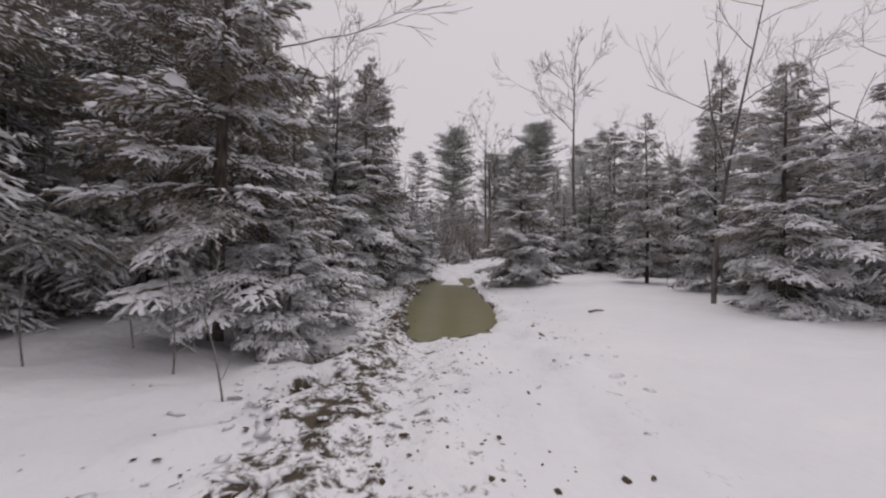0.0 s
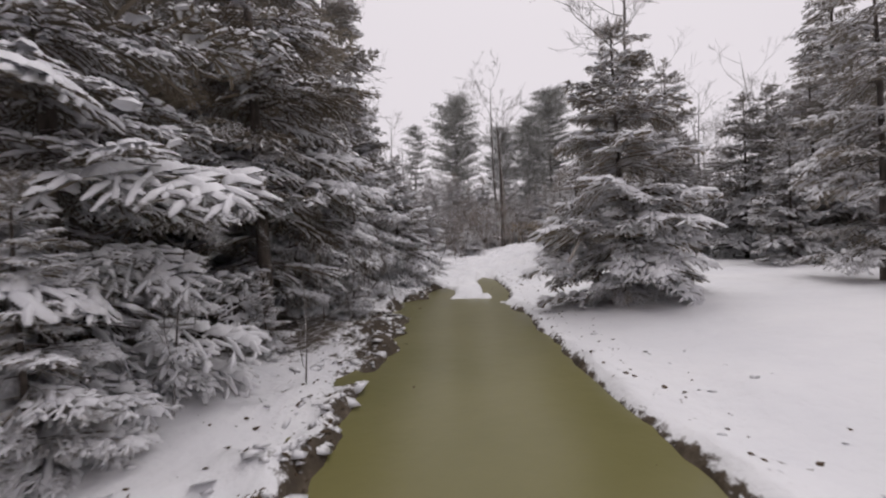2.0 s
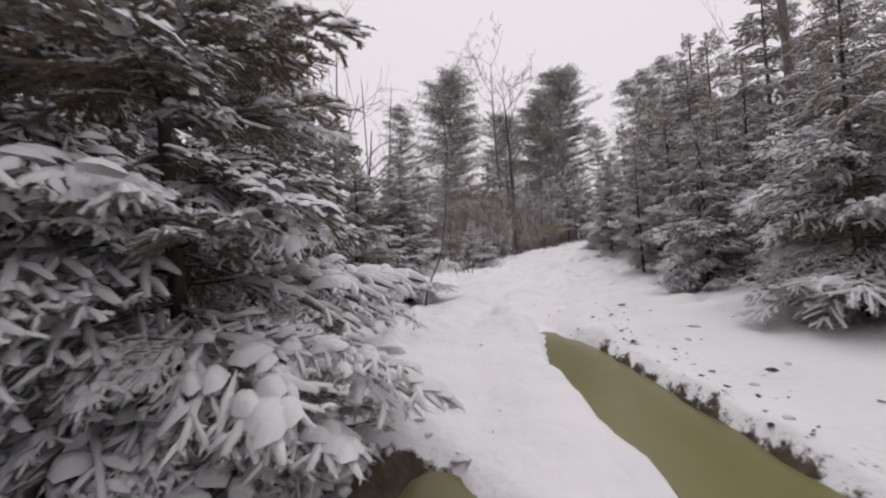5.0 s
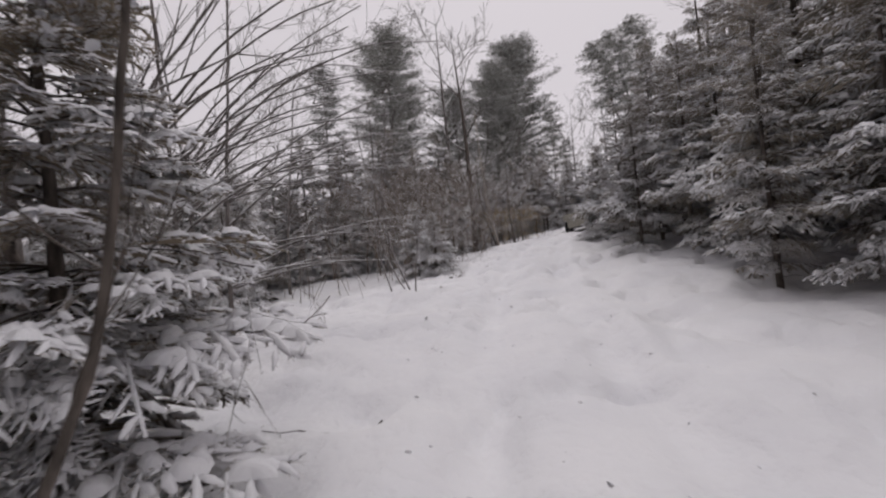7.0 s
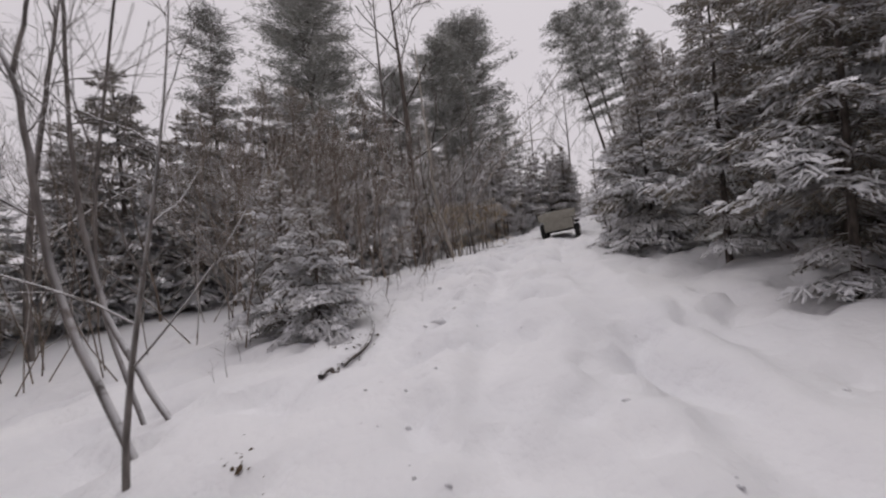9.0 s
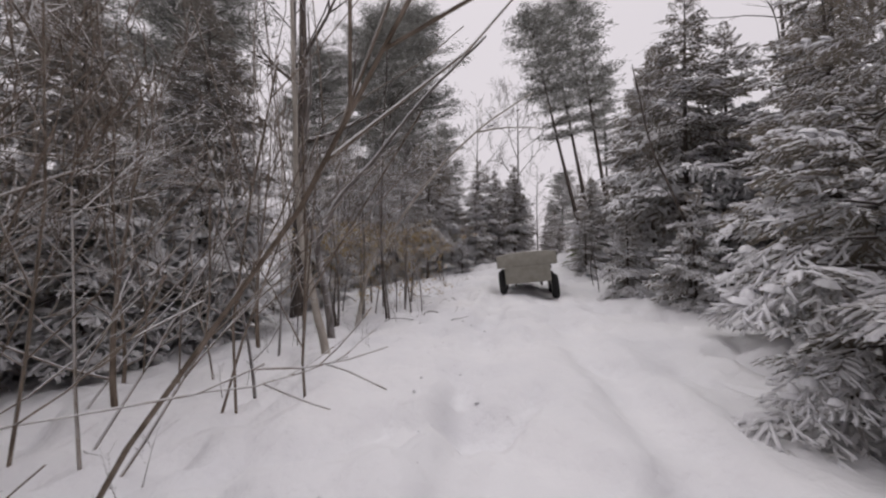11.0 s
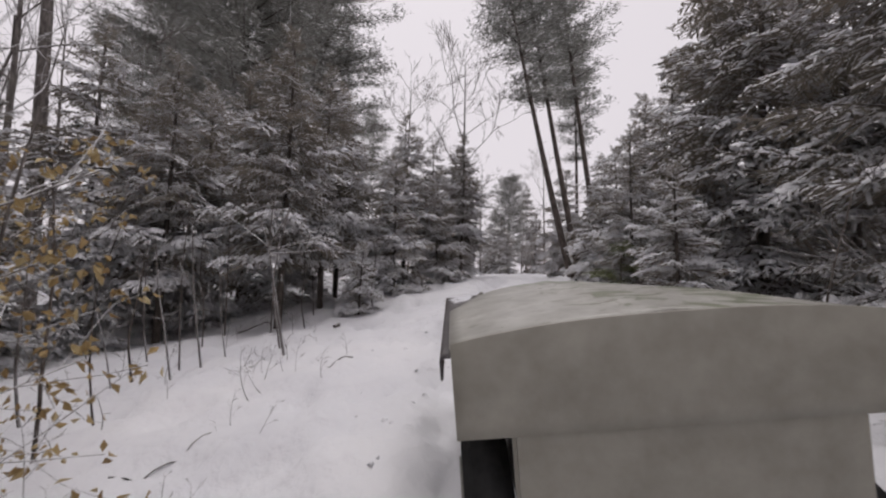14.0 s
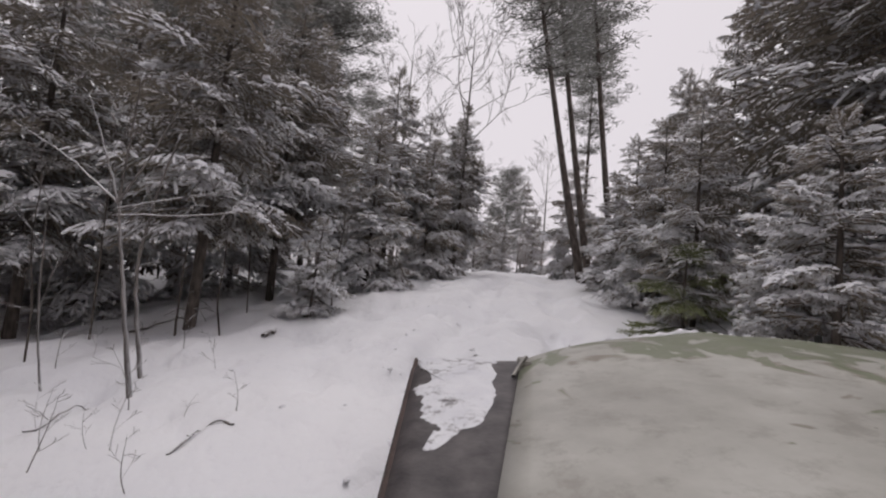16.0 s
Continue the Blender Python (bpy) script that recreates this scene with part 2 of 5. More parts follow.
def tube(points, radii, sides=5, cap=True):
    """A tapering tube along points."""
    p = np.asarray(points, float)
    r = np.broadcast_to(np.asarray(radii, float), (len(p),))
    d = np.gradient(p, axis=0)
    d /= np.linalg.norm(d, axis=1)[:, None] + 1e-9
    ref = np.where(np.abs(d[:, 2:3]) > 0.9, np.array([[1.0, 0, 0]]), np.array([[0, 0, 1.0]]))
    if np.abs(d[:, 2]).max() > 0.9 and np.abs(d[:, 2]).min() < 0.9:
        ref = np.tile([[0.83, 0.55, 0.05]], (len(p), 1))
    u = np.cross(d, ref)
    u /= np.linalg.norm(u, axis=1)[:, None] + 1e-9
    w = np.cross(u, d)
    a = np.linspace(0, 2 * np.pi, sides, endpoint=False)
    ring = np.cos(a)[None, :, None] * u[:, None] + np.sin(a)[None, :, None] * w[:, None]
    v = (p[:, None] + ring * r[:, None, None]).reshape(-1, 3)
    i, j = np.meshgrid(np.arange(len(p) - 1), np.arange(sides), indexing="ij")
    a0, a1 = i * sides + j, i * sides + (j + 1) % sides
    b0, b1 = a0 + sides, a1 + sides
    f = np.concatenate([np.stack([a0, a1, b1], -1).reshape(-1, 3), np.stack([a0, b1, b0], -1).reshape(-1, 3)])
    if cap:
        last = (len(p) - 1) * sides
        f = np.concatenate([f, [[last, last + k, last + k + 1] for k in range(1, sides - 1)]])
    return v, f


def part(name, data, parent, label=""):
    ob = new(name, data)
    ob.parent = parent
    if label:
        tagged(ob, label)
    return ob


def bm_part(name, bm, mat, parent, label="", smooth=False):
    me = bpy.data.meshes.new(name)
    bm.to_mesh(me)
    bm.free()
    me.materials.append(mat)
    if smooth:
        me.shade_smooth()
    return part(name, me, parent, label)


def fractal(x, y, scale, octaves=4, seed=0.0):
    """Smooth value noise on arrays, about -1 to 1."""
    out, amp, tot = np.zeros_like(x, dtype=float), 1.0, 0.0
    for o in range(octaves):
        k = scale * 2.0**o
        u, v = x * k + 17.3 * o + seed, y * k - 9.1 * o + 2 * seed
        i, j = np.floor(u), np.floor(v)
        fu, fv = u - i, v - j
        fu, fv = fu * fu * (3 - 2 * fu), fv * fv * (3 - 2 * fv)

        def corner(a, b):
            h = np.sin(a * 127.1 + b * 311.7) * 43758.5453
            return 2 * (h - np.floor(h)) - 1

        out += amp * ((corner(i, j) * (1 - fu) + corner(i + 1, j) * fu) * (1 - fv) + (corner(i, j + 1) * (1 - fu) + corner(i + 1, j + 1) * fu) * fv)
        tot += amp
        amp *= 0.5
    return out / tot


# ---- ground: a trail that climbs to the right through the woods ----
TRAIL = np.array([
    (0.6, -40, 0.1), (0.5, 0, 0.08), (0.35, 10, 0.0), (0.2, 18, 0.0), (0.45, 25, 0.06), (1.1, 28.3, 0.10), (2.0, 32.3, 0.13),
    (3.0, 36, 0.25), (4.6, 40.2, 0.72), (6.3, 44, 1.2), (8.3, 47.5, 1.36), (10.2, 50.3, 1.48), (12.4, 53.4, 1.68),
    (15.2, 57.2, 2.15), (19.3, 60.9, 2.85), (25, 65.7, 3.2), (35.5, 74.2, 3.3), (48, 84, 3.5), (84, 115, 4.2)])


def trail_frame(x, y):
    """For each place: signed distance from the trail's middle (left is negative) and the trail's height there."""
    best = np.full(x.shape, 1e9)
    side, high = np.zeros(x.shape), np.zeros(x.shape)
    for a, b in zip(TRAIL[:-1], TRAIL[1:]):
        d = b[:2] - a[:2]
        s = np.clip(((x - a[0]) * d[0] + (y - a[1]) * d[1]) / (d @ d), 0, 1)
        px, py = x - a[0] - s * d[0], y - a[1] - s * d[1]
        dist = np.hypot(px, py)
        near = dist < best
        best = np.where(near, dist, best)
        side = np.where(near, np.where(d[1] * px - d[0] * py > 0, dist, -dist), side)
        high = np.where(near, a[2] + s * (b[2] - a[2]), high)
    return side, high


def bell(v, c, w):
    return np.exp(-((v - c) / w) ** 2)


def wet(x, y):
    """How deep the flooded ruts lie, 0 to about 1."""
    edge = 0.35 * fractal(x, y, 0.7, 4, 3.0)

    def pool(cx, cy, rx, ry, power=2.0):
        return np.clip(1.25 - (np.abs((x - cx) / rx) ** power + np.abs((y - cy) / ry) ** power) + edge, 0, 1)

    main = pool(0.17, 13.6, 1.22, 6.5, 3.0)
    left = np.maximum(pool(-0.5, 21.2, 0.42, 1.6), pool(-0.95, 18.6, 0.6, 1.5))
    right = pool(1.2, 23.0, 0.42, 4.2)
    near = np.maximum(pool(-1.3, 3.9, 0.24, 0.32), pool(-1.45, 5.0, 0.30, 0.36))
    return np.clip(np.maximum.reduce([main, left, right, near]), 0, 1)


def ground_z(x, y):
    x, y = np.asarray(x, float), np.asarray(y, float)
    d, z = trail_frame(x, y)
    a = np.abs(d)
    wide = np.clip((a - 1.6) / 2.5, 0, 1)
    low = np.where(y < 28, 1.0, np.clip((31 - y) / 3, 0, 1))
    # banks beside the low trail; ground falling away to the left of the climb
    z = z + low * (0.30 * wide + 0.05) + 0.05 * wide * fractal(x, y, 0.25, 3)
    fall = np.clip((-d - 1.5) / 6, 0, 1) * np.clip((y - 33) / 12, 0, 1)
    z = z - fall * 0.75
    rise = np.clip((d - 2.0) / 5, 0, 1) * np.clip((y - 28) / 8, 0, 1)
    z = z + rise * 0.45
    # two wheel tracks, a crown between them, and shoved snow at the edges
    track = bell(np.abs(np.abs(d) - 0.74) ** 2, 0.0, 0.075)
    z = z - (0.05 + 0.10 * np.clip((y - 27) / 4, 0, 1)) * track * (0.7 + 0.5 * fractal(x, y, 1.1, 2, 8.0)) + 0.045 * (bell(d, -1.2, 0.18) + bell(d, 1.2, 0.18) + bell(d, 0.0, 0.25)) * (1 + fractal(x, y, 1.6, 3, 18.0))
    z = z + 0.05 * fractal(x, y, 1.5, 5, 1.0)
    # dents and drifts of trodden, wind-moved snow
    open_snow = np.clip((y - 24) / 4, 0, 1) * np.clip(9 - a, 0, 1)
    z = z + open_snow * (0.13 * fractal(x, y, 0.9, 3, 12.0) - 0.42 * np.clip(fractal(x, y, 1.9, 3, 21.0) - 0.10, 0, 1) + 0.09 * np.clip(fractal(x, y, 3.2, 2, 33.0), 0, 1)) + 0.05 * fractal(x, y, 0.35, 3, 5.0) * np.clip(a / 2, 0.2, 1)
    # churned lumps round the flooded ruts
    churn = np.clip(1.6 - a / 1.6, 0, 1) * low * np.clip((y + 4) / 3, 0, 1)
    z = z + 0.06 * churn * np.clip(fractal(x, y, 2.3, 3, 6.0) * 2.2, -0.4, 1)
    z = z + 0.16 * bell(d, -1.65, 0.6) * low * np.clip(fractal(x, y, 1.9, 3, 4.0) * 2 + 0.3, -0.3, 1)
    # trodden, sagging snow beside the firs
    z = z + 0.09 * fractal(x, y, 1.3, 3, 14.0) * np.clip((-d - 1.4) / 1.0, 0, 1) * low
    z = z - 0.42 * wet(x, y) * low
    # small mounds of snow along the left edge farther up
    z = z + 0.14 * bell(d, -3.2, 1.1) * np.clip(fractal(x, y, 0.5, 2, 9.0) * 2, 0, 1) * np.clip((y - 40) / 6, 0, 1)
    # a bank of snow that has broken away beside the trail
    z = z - 0.16 * bell(x - 2.38 - 0.32 * (y - 41.3), 0.0, 0.14) * bell(y, 41.3, 1.0)
    far = np.clip((np.hypot(x - 8, y - 35) - 60) / 100, 0, 1)
    return z + far * 2.5


def stretch(low, high, step, far, first):
    """Even steps from low to high, growing ones out to far."""
    out, s, v = [], first, 0.0
    while v < far:
        v += s
        s *= 1.28
        out.append(v)
    out = np.array(out)
    return np.concatenate([(low - out)[::-1], np.arange(low, high + 1e-6, step), high + out])


gx = stretch(-6.0, 20.0, 0.12, 1500, 0.3)
gy = stretch(-1.0, 64.0, 0.14, 1500, 0.3)
X, Y = np.meshgrid(gx, gy)
Z = ground_z(X, Y)
nx, ny = len(gx), len(gy)
k = (np.arange(ny - 1)[:, None] * nx + np.arange(nx - 1)).ravel()
quads = np.concatenate([np.stack([k, k + 1, k + nx + 1], -1), np.stack([k, k + nx + 1, k + nx], -1)])
ground_mesh = mesh_from("ground", np.stack([X, Y, Z], -1), quads, GROUND, True)
D0, _ = trail_frame(X, Y)
W0 = wet(X, Y)
muddy = np.clip(0.66 * np.clip(W0 * 2.5, 0, 1) + (0.50 + 0.02 * (Y < 9)) * bell(D0, -1.35, 0.7) * (Y < 24) + 0.42 * bell(D0, 1.4, 0.45) * (Y < 27) + 0.42 * bell(D0, -2.4, 0.9) * np.clip((Y - 12) / 3, 0, 1) * np.clip((20 - Y) / 3, 0, 1) + 0.42 * bell(D0, -0.1, 0.8) * (Y < 9), 0, 0.7)
muddy = muddy * np.clip((28 - Y) / 3, 0, 1)
attr = ground_mesh.attributes.new("mud", "FLOAT", "POINT")
attr.data.foreach_set("value", muddy.ravel().astype(np.float32))
woods = np.clip((np.abs(D0) - 3.2) / 3.0, 0, 1)
attr = ground_mesh.attributes.new("litter", "FLOAT", "POINT")
attr.data.foreach_set("value", (0.30 * woods + 0.62 * np.clip((-D0 - 1.6) / 0.7, 0, 1) * np.clip((8.5 + D0 + 1.5 * fractal(X, Y, 0.3, 3)) / 3, 0, 1) * np.clip((Y - 12) / 2.5, 0, 1) * np.clip((24 - Y) / 4, 0, 1)).ravel().astype(np.float32))
ground = tagged(new("ground", ground_mesh), "snow-covered forest floor with a rutted muddy trail", "ground", kind="structure")

wx, wy = np.meshgrid(np.linspace(-3.0, 3.0, 25), np.linspace(1.0, 28.5, 90))
kw = (np.arange(89)[:, None] * 25 + np.arange(24)).ravel()
water_tris = np.concatenate([np.stack([kw, kw + 1, kw + 26], -1), np.stack([kw, kw + 26, kw + 25], -1)])
water = tagged(new("water", mesh_from("water", np.stack([wx, wy, 0 * wx - 0.02], -1), water_tris, WATER, True)),
               "olive muddy meltwater flooding the wheel ruts", "puddle", kind="structure")

spots = []

# ---- conifers ----
def blade(geo, p, along, across, length, width):
    """One tuft of needles: a slim triangle."""
    tip = p + along * length
    geo.add([p - across * width, p + across * width, tip], [[0, 1, 2]])


def snow_strip(geo, pts, width, height, rings, rng):
    """A soft ridge of snow lying along a twig."""
    s = np.linspace(0, 1, rings)
    idx = s * (len(pts) - 1)
    i = np.minimum(idx.astype(int), len(pts) - 2)
    c = pts[i] + (pts[i + 1] - pts[i]) * (idx - i)[:, None]
    d = pts[-1] - pts[0]
    side = np.array([d[1], -d[0], 0.0])
    side /= np.linalg.norm(side) + 1e-9
    prof = rng.uniform(0.5, 1.4, rings)
    prof[0] *= 0.45
    prof[-1] *= 0.55
    c = c + side * (rng.normal(size=rings) * 0.25 * width)[:, None]
    w, h = width * prof, height * prof
    up = np.array([0, 0, 1.0])
    v = np.stack([c - side * w[:, None] - up * 0.25 * h[:, None], c - side * (0.55 * w)[:, None] + up * (0.85 * h)[:, None],
                  c + side * (0.55 * w)[:, None] + up * (0.85 * h)[:, None], c + side * w[:, None] - up * 0.25 * h[:, None]], 1).reshape(-1, 3)
    f = []
    for r in range(rings - 1):
        for q in range(3):
            a = r * 4 + q
            f += [[a, a + 1, a + 5], [a, a + 5, a + 4]]
    e = (rings - 1) * 4
    f += [[0, 3, 1], [1, 3, 2], [e, e + 1, e + 3], [e + 1, e + 2, e + 3]]
    geo.add(v, f)


def snow_lump(geo, p, direction, length, width, height, rng, fine=True):
    """A small rounded heap of snow, longer along its twig."""
    d = np.array([direction[0], direction[1], direction[2] * 0.7])
    d /= np.linalg.norm(d) + 1e-9
    side = np.array([d[1], -d[0], 0.0])
    ring = [p + d * length * math.cos(a) * rng.uniform(0.75, 1.2) + side * width * math.sin(a) * rng.uniform(0.75, 1.2) for a in (0.2, 1.3, 2.4, 3.5, 4.5, 5.5)]
    top = p + np.array([0, 0, height]) + d * length * rng.uniform(-0.2, 0.2)
    if not fine:
        geo.add([*ring, top], [(k, (k + 1) % 6, 6) for k in range(6)])
        return
    crest = [p + (q - p) * 0.6 + np.array([0, 0, height * 0.8]) for q in ring]
    f = []
    for k in range(6):
        n = (k + 1) % 6
        f += [(k, n, 6 + n), (k, 6 + n, 6 + k), (6 + k, 6 + n, 12)]
    geo.add([*ring, *crest, top], f)


def bough(rng, pairs, fine, droop, cover, wide, needle, slim, step, fat, puffs, rings=3):
    """A flat evergreen bough one metre long towards +y: side twigs in pairs, finer twigs on them, needles and snow fingers."""
    needles, snow = Geo(), Geo()

    def axis(s):
        return np.stack([0.025 * np.sin(5 * s), s, 0.10 * s - droop * s**1.8], -1)

    def twig(p0, direction, length, snowy, sag=0.25):
        flat = np.array([direction[1], -direction[0], 0.0])
        flat /= np.linalg.norm(flat) + 1e-9

        def at(u):
            return p0 + direction * (u * length) - np.array([0, 0, sag * length * u * u])

        count = max(2, int(length / step))
        for c in range(count):
            p = at((c + rng.uniform(0.2, 0.9)) / count)
            for sign in (-1, 1):
                along = 0.72 * direction + sign * 0.7 * flat + np.array([0, 0, rng.uniform(-0.55, 0.1)])
                along /= np.linalg.norm(along)
                across = np.cross(along, [0, 0, 1.0]) * 0.8 + np.array([0, 0, rng.uniform(-0.6, 0.6)])
                blade(needles, p, along, across, needle * rng.uniform(0.8, 1.25), slim)
        w, low = flat * slim * 1.2, np.array([0, 0, slim * 0.9])
        needles.add([p0 - low, at(0.6) - w - low, at(1.06), at(0.6) + w - low], [[0, 1, 2], [0, 2, 3]])
        if snowy:
            u = np.linspace(rng.uniform(0.0, 0.2), rng.uniform(0.92, 1.05), rings)
            line = p0 + direction * (u * length)[:, None] - np.array([0, 0, sag * length]) * (u**2)[:, None]
            snow_strip(snow, line + [0, 0, 0.007], rng.uniform(0.011, 0.020) * fat, rng.uniform(0.014, 0.028) * fat, rings, rng)

    for i in range(2 * pairs):
        y = 0.10 + 0.86 * (i + rng.uniform(0.2, 0.8)) / (2 * pairs)
        side = 1 if i % 2 else -1
        length = (wide * (1.02 - y) ** 0.7 * min(1.0, 0.5 + 1.8 * y) + 0.06) * rng.uniform(0.75, 1.2)
        angle = radians(rng.uniform(38, 58))
        direction = np.array([side * math.sin(angle), math.cos(angle), rng.uniform(-0.42, 0.05)])
        direction /= np.linalg.norm(direction)
        p0 = axis(np.array(y))
        outer = cover * (0.7 + 0.45 * y)
        twig(p0, direction, length, rng.random() < outer)
        if not fine:
            continue
        many = max(1, int(length / 0.075))
        for k in range(many):
            u = 0.25 + 0.7 * (k + rng.uniform(0.1, 0.9)) / many
            turn = radians(rng.uniform(34, 52)) * (1 if (k + i) % 2 else -1)
            c, sn = math.cos(turn), math.sin(turn)
            d2 = np.array([c * direction[0] - sn * direction[1], sn * direction[0] + c * direction[1], direction[2] + rng.uniform(-0.28, 0.05)])
            q = p0 + direction * (u * length) - np.array([0, 0, 0.25 * length * u * u])
            twig(q, d2 / np.linalg.norm(d2), (0.05 + 0.11 * (1.1 - u)) * rng.uniform(0.8, 1.3), rng.random() < outer)
    twig(axis(np.array(0.84)), np.array([0, 0.94, -0.34]), 0.2, rng.random() < cover)
    for _ in range(puffs):
        u = rng.uniform(0.35, 0.95)
        if rng.random() < cover:
            across = rng.normal() * 0.45 * wide * (1.1 - u)
            p = axis(np.array(u)) + np.array([across, abs(across) * 0.6, 0.004 - 0.3 * abs(across)])
            snow_lump(snow, p, np.array([rng.normal() * 0.5, 1.0, 0]), rng.uniform(0.045, 0.11), rng.uniform(0.035, 0.075), rng.uniform(0.03, 0.062), rng, True)
    return needles.arrays(), snow.arrays()


def batch(template, mats):
    """A template's triangles once for each matrix, joined."""
    v, f = template
    if not len(v) or not len(mats):
        return np.zeros((0, 3)), np.zeros((0, 3), int)
    m = np.asarray(mats)
    out = np.einsum("nij,vj->nvi", m[:, :3, :3], v) + m[:, None, :3, 3]
    tris = f[None] + (np.arange(len(m)) * len(v))[:, None, None]
    return out.reshape(-1, 3), tris.reshape(-1, 3)


rng_boughs = np.random.default_rng(5)
BOUGHS = {
    "near": [bough(rng_boughs, 8, True, d, c, 0.46, 0.036, 0.0100, 0.042, 1.0, 12) for d, c in ((0.22, 0.85), (0.34, 0.95), (0.15, 0.75), (0.45, 0.9))],
    "mid": [bough(rng_boughs, 6, True, d, c, 0.48, 0.048, 0.0145, 0.065, 1.2, 4, 2) for d, c in ((0.2, 0.85), (0.36, 0.9), (0.12, 0.7), (0.48, 0.85))],
    "fork": [bough(rng_boughs, 5, False, d, c, 0.50, 0.080, 0.022, 0.065, 1.5, 2, 3) for d, c in ((0.2, 0.8), (0.4, 0.85))],
    "far": [bough(rng_boughs, 6, False, d, c, 0.52, 0.10, 0.034, 0.09, 1.7, 1, 2) for d, c in ((0.22, 0.6), (0.42, 0.65))],
}


def conifer(name, seed, height, radius, bare, level, trunk_r, gap, per, lean_up=0.25, power=0.75, skip=0.1, shed=0.1, needles=None):
    """A fir or spruce, origin at its foot: trunk, needled crown, and the snow that lies on it. shed: share of boughs that have dropped their snow."""
    rng = np.random.default_rng(seed)
    whole = len(BOUGHS[level])
    sets = BOUGHS[level] + (BOUGHS["fork"] if level == "mid" else [])
    mats = [[] for _ in sets]
    snowy = [[] for _ in sets]
    limbs = Geo()

    def put(m, loaded, fork=False):
        pick = int(rng.integers(whole, len(sets))) if fork and level == "mid" else int(rng.integers(whole))
        mats[pick].append(np.array(m))
        if loaded:
            snowy[pick].append(np.array(m))

    z = bare
    while z < height - 0.10:
        k = (z - bare) / (height - bare)
        reach = radius * (1 - k) ** power * min(1.0, 0.72 + 1.6 * k) + 0.12
        n = max(4, int(per * (1 - 0.3 * k) + rng.uniform(-0.3, 1.2)))
        start = rng.uniform(0, 6.28)
        for i in range(n):
            if rng.random() < skip:
                continue
            a = start + 6.283 * (i + rng.uniform(-0.3, 0.3)) / n
            length = reach * rng.uniform(0.6, 1.2)
            tilt = lean_up * (3.0 * k - 0.7) + rng.uniform(-0.16, 0.14)
            if k > 0.9:
                tilt += 0.35
            limb = Matrix.Translation((0, 0, z + rng.uniform(-0.5, 0.5) * gap)) @ Matrix.Rotation(a, 4, "Z") @ Matrix.Rotation(tilt, 4, "X")
            loaded = rng.random() > shed
            roll = Matrix.Rotation(rng.uniform(-0.4, 0.4), 4, "Y")
            put(limb @ roll @ Matrix.Diagonal((length * rng.uniform(0.85, 1.15) + 0.08, length, length * 0.7 + 0.25, 1)), loaded)
            if length > 0.45:
                u = np.linspace(0, 1, 4)
                line = np.stack([0 * u, u * length * 0.7, 0.05 * u * length - 0.2 * u**2 * length * 0.7], -1) @ np.array(limb.to_3x3()).T + np.array(limb.translation)
                limbs.add(*tube(line, 0.012 * length**0.5 * (1.15 - u) + 0.003, 3))
            if length > 0.7:
                # shorter boughs that fork off the limb, and one close in that hides the trunk
                for s0, turn0, grow in ((0.34, 0.62, 0.52), (0.44, -0.62, 0.48), (0.10, rng.uniform(-0.7, 0.7), 0.50))[: 3 if level != "far" else 2]:
                    size = length * grow * rng.uniform(0.8, 1.2)
                    fork = limb @ Matrix.Translation((0, s0 * length, -0.08 * length * s0)) @ Matrix.Rotation(turn0 * rng.uniform(0.7, 1.3), 4, "Z") @ Matrix.Rotation(rng.uniform(-0.4, 0.12), 4, "X") @ Matrix.Rotation(rng.uniform(-0.5, 0.5), 4, "Y")
                    put(fork @ Matrix.Diagonal((size + 0.06, size, size * 0.8 + 0.1, 1)), loaded and rng.random() < 0.85, True)
        z += gap * rng.uniform(0.75, 1.2) * (1.12 - 0.62 * k)
    for i in range(5):
        top = Matrix.Translation((0, 0, height - 0.34 + 0.03 * i)) @ Matrix.Rotation(1.26 * i, 4, "Z") @ Matrix.Rotation(1.15 if i else 1.5, 4, "X") @ Matrix.Diagonal((0.3, 0.36, 0.3, 1))
        put(top, i % 2)
    s = np.linspace(0, 1, 9)
    bend = np.stack([0.06 * np.sin(3 * s + seed), 0.06 * np.cos(2.3 * s + seed) - 0.06 * math.cos(seed), s * height - 0.15 * (1 - s)], -1)
    limbs.add(*tube(bend, trunk_r * (1.06 - s) + 0.008, 8))
    for _ in range(int(bare * 9)):
        zz, aa, ll = rng.uniform(0.3, bare + 0.3), rng.uniform(0, 6.28), rng.uniform(0.3, 0.9) * min(1, radius)
        q = np.array([[0, 0, zz], [0.5 * ll * math.cos(aa), 0.5 * ll * math.sin(aa), zz + 0.03], [ll * math.cos(aa), ll * math.sin(aa), zz - 0.14]])
        limbs.add(*tube(q, [0.012, 0.009, 0.004], 3))
    leaf, snow = Geo(), Geo()
    for t, ms, loaded in zip(sets, mats, snowy):
        leaf.add(*batch(t[0], ms))
        snow.add(*batch(t[1], loaded))
    root = new(name)
    part("trunk", mesh_from("trunk", *limbs.arrays(), BARK, True), root)
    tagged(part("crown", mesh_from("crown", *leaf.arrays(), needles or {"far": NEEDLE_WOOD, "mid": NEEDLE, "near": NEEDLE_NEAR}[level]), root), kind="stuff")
    tagged(part("snow_cover", mesh_from("snow_cover", *snow.arrays(), SNOW, True), root), kind="stuff")
    return root


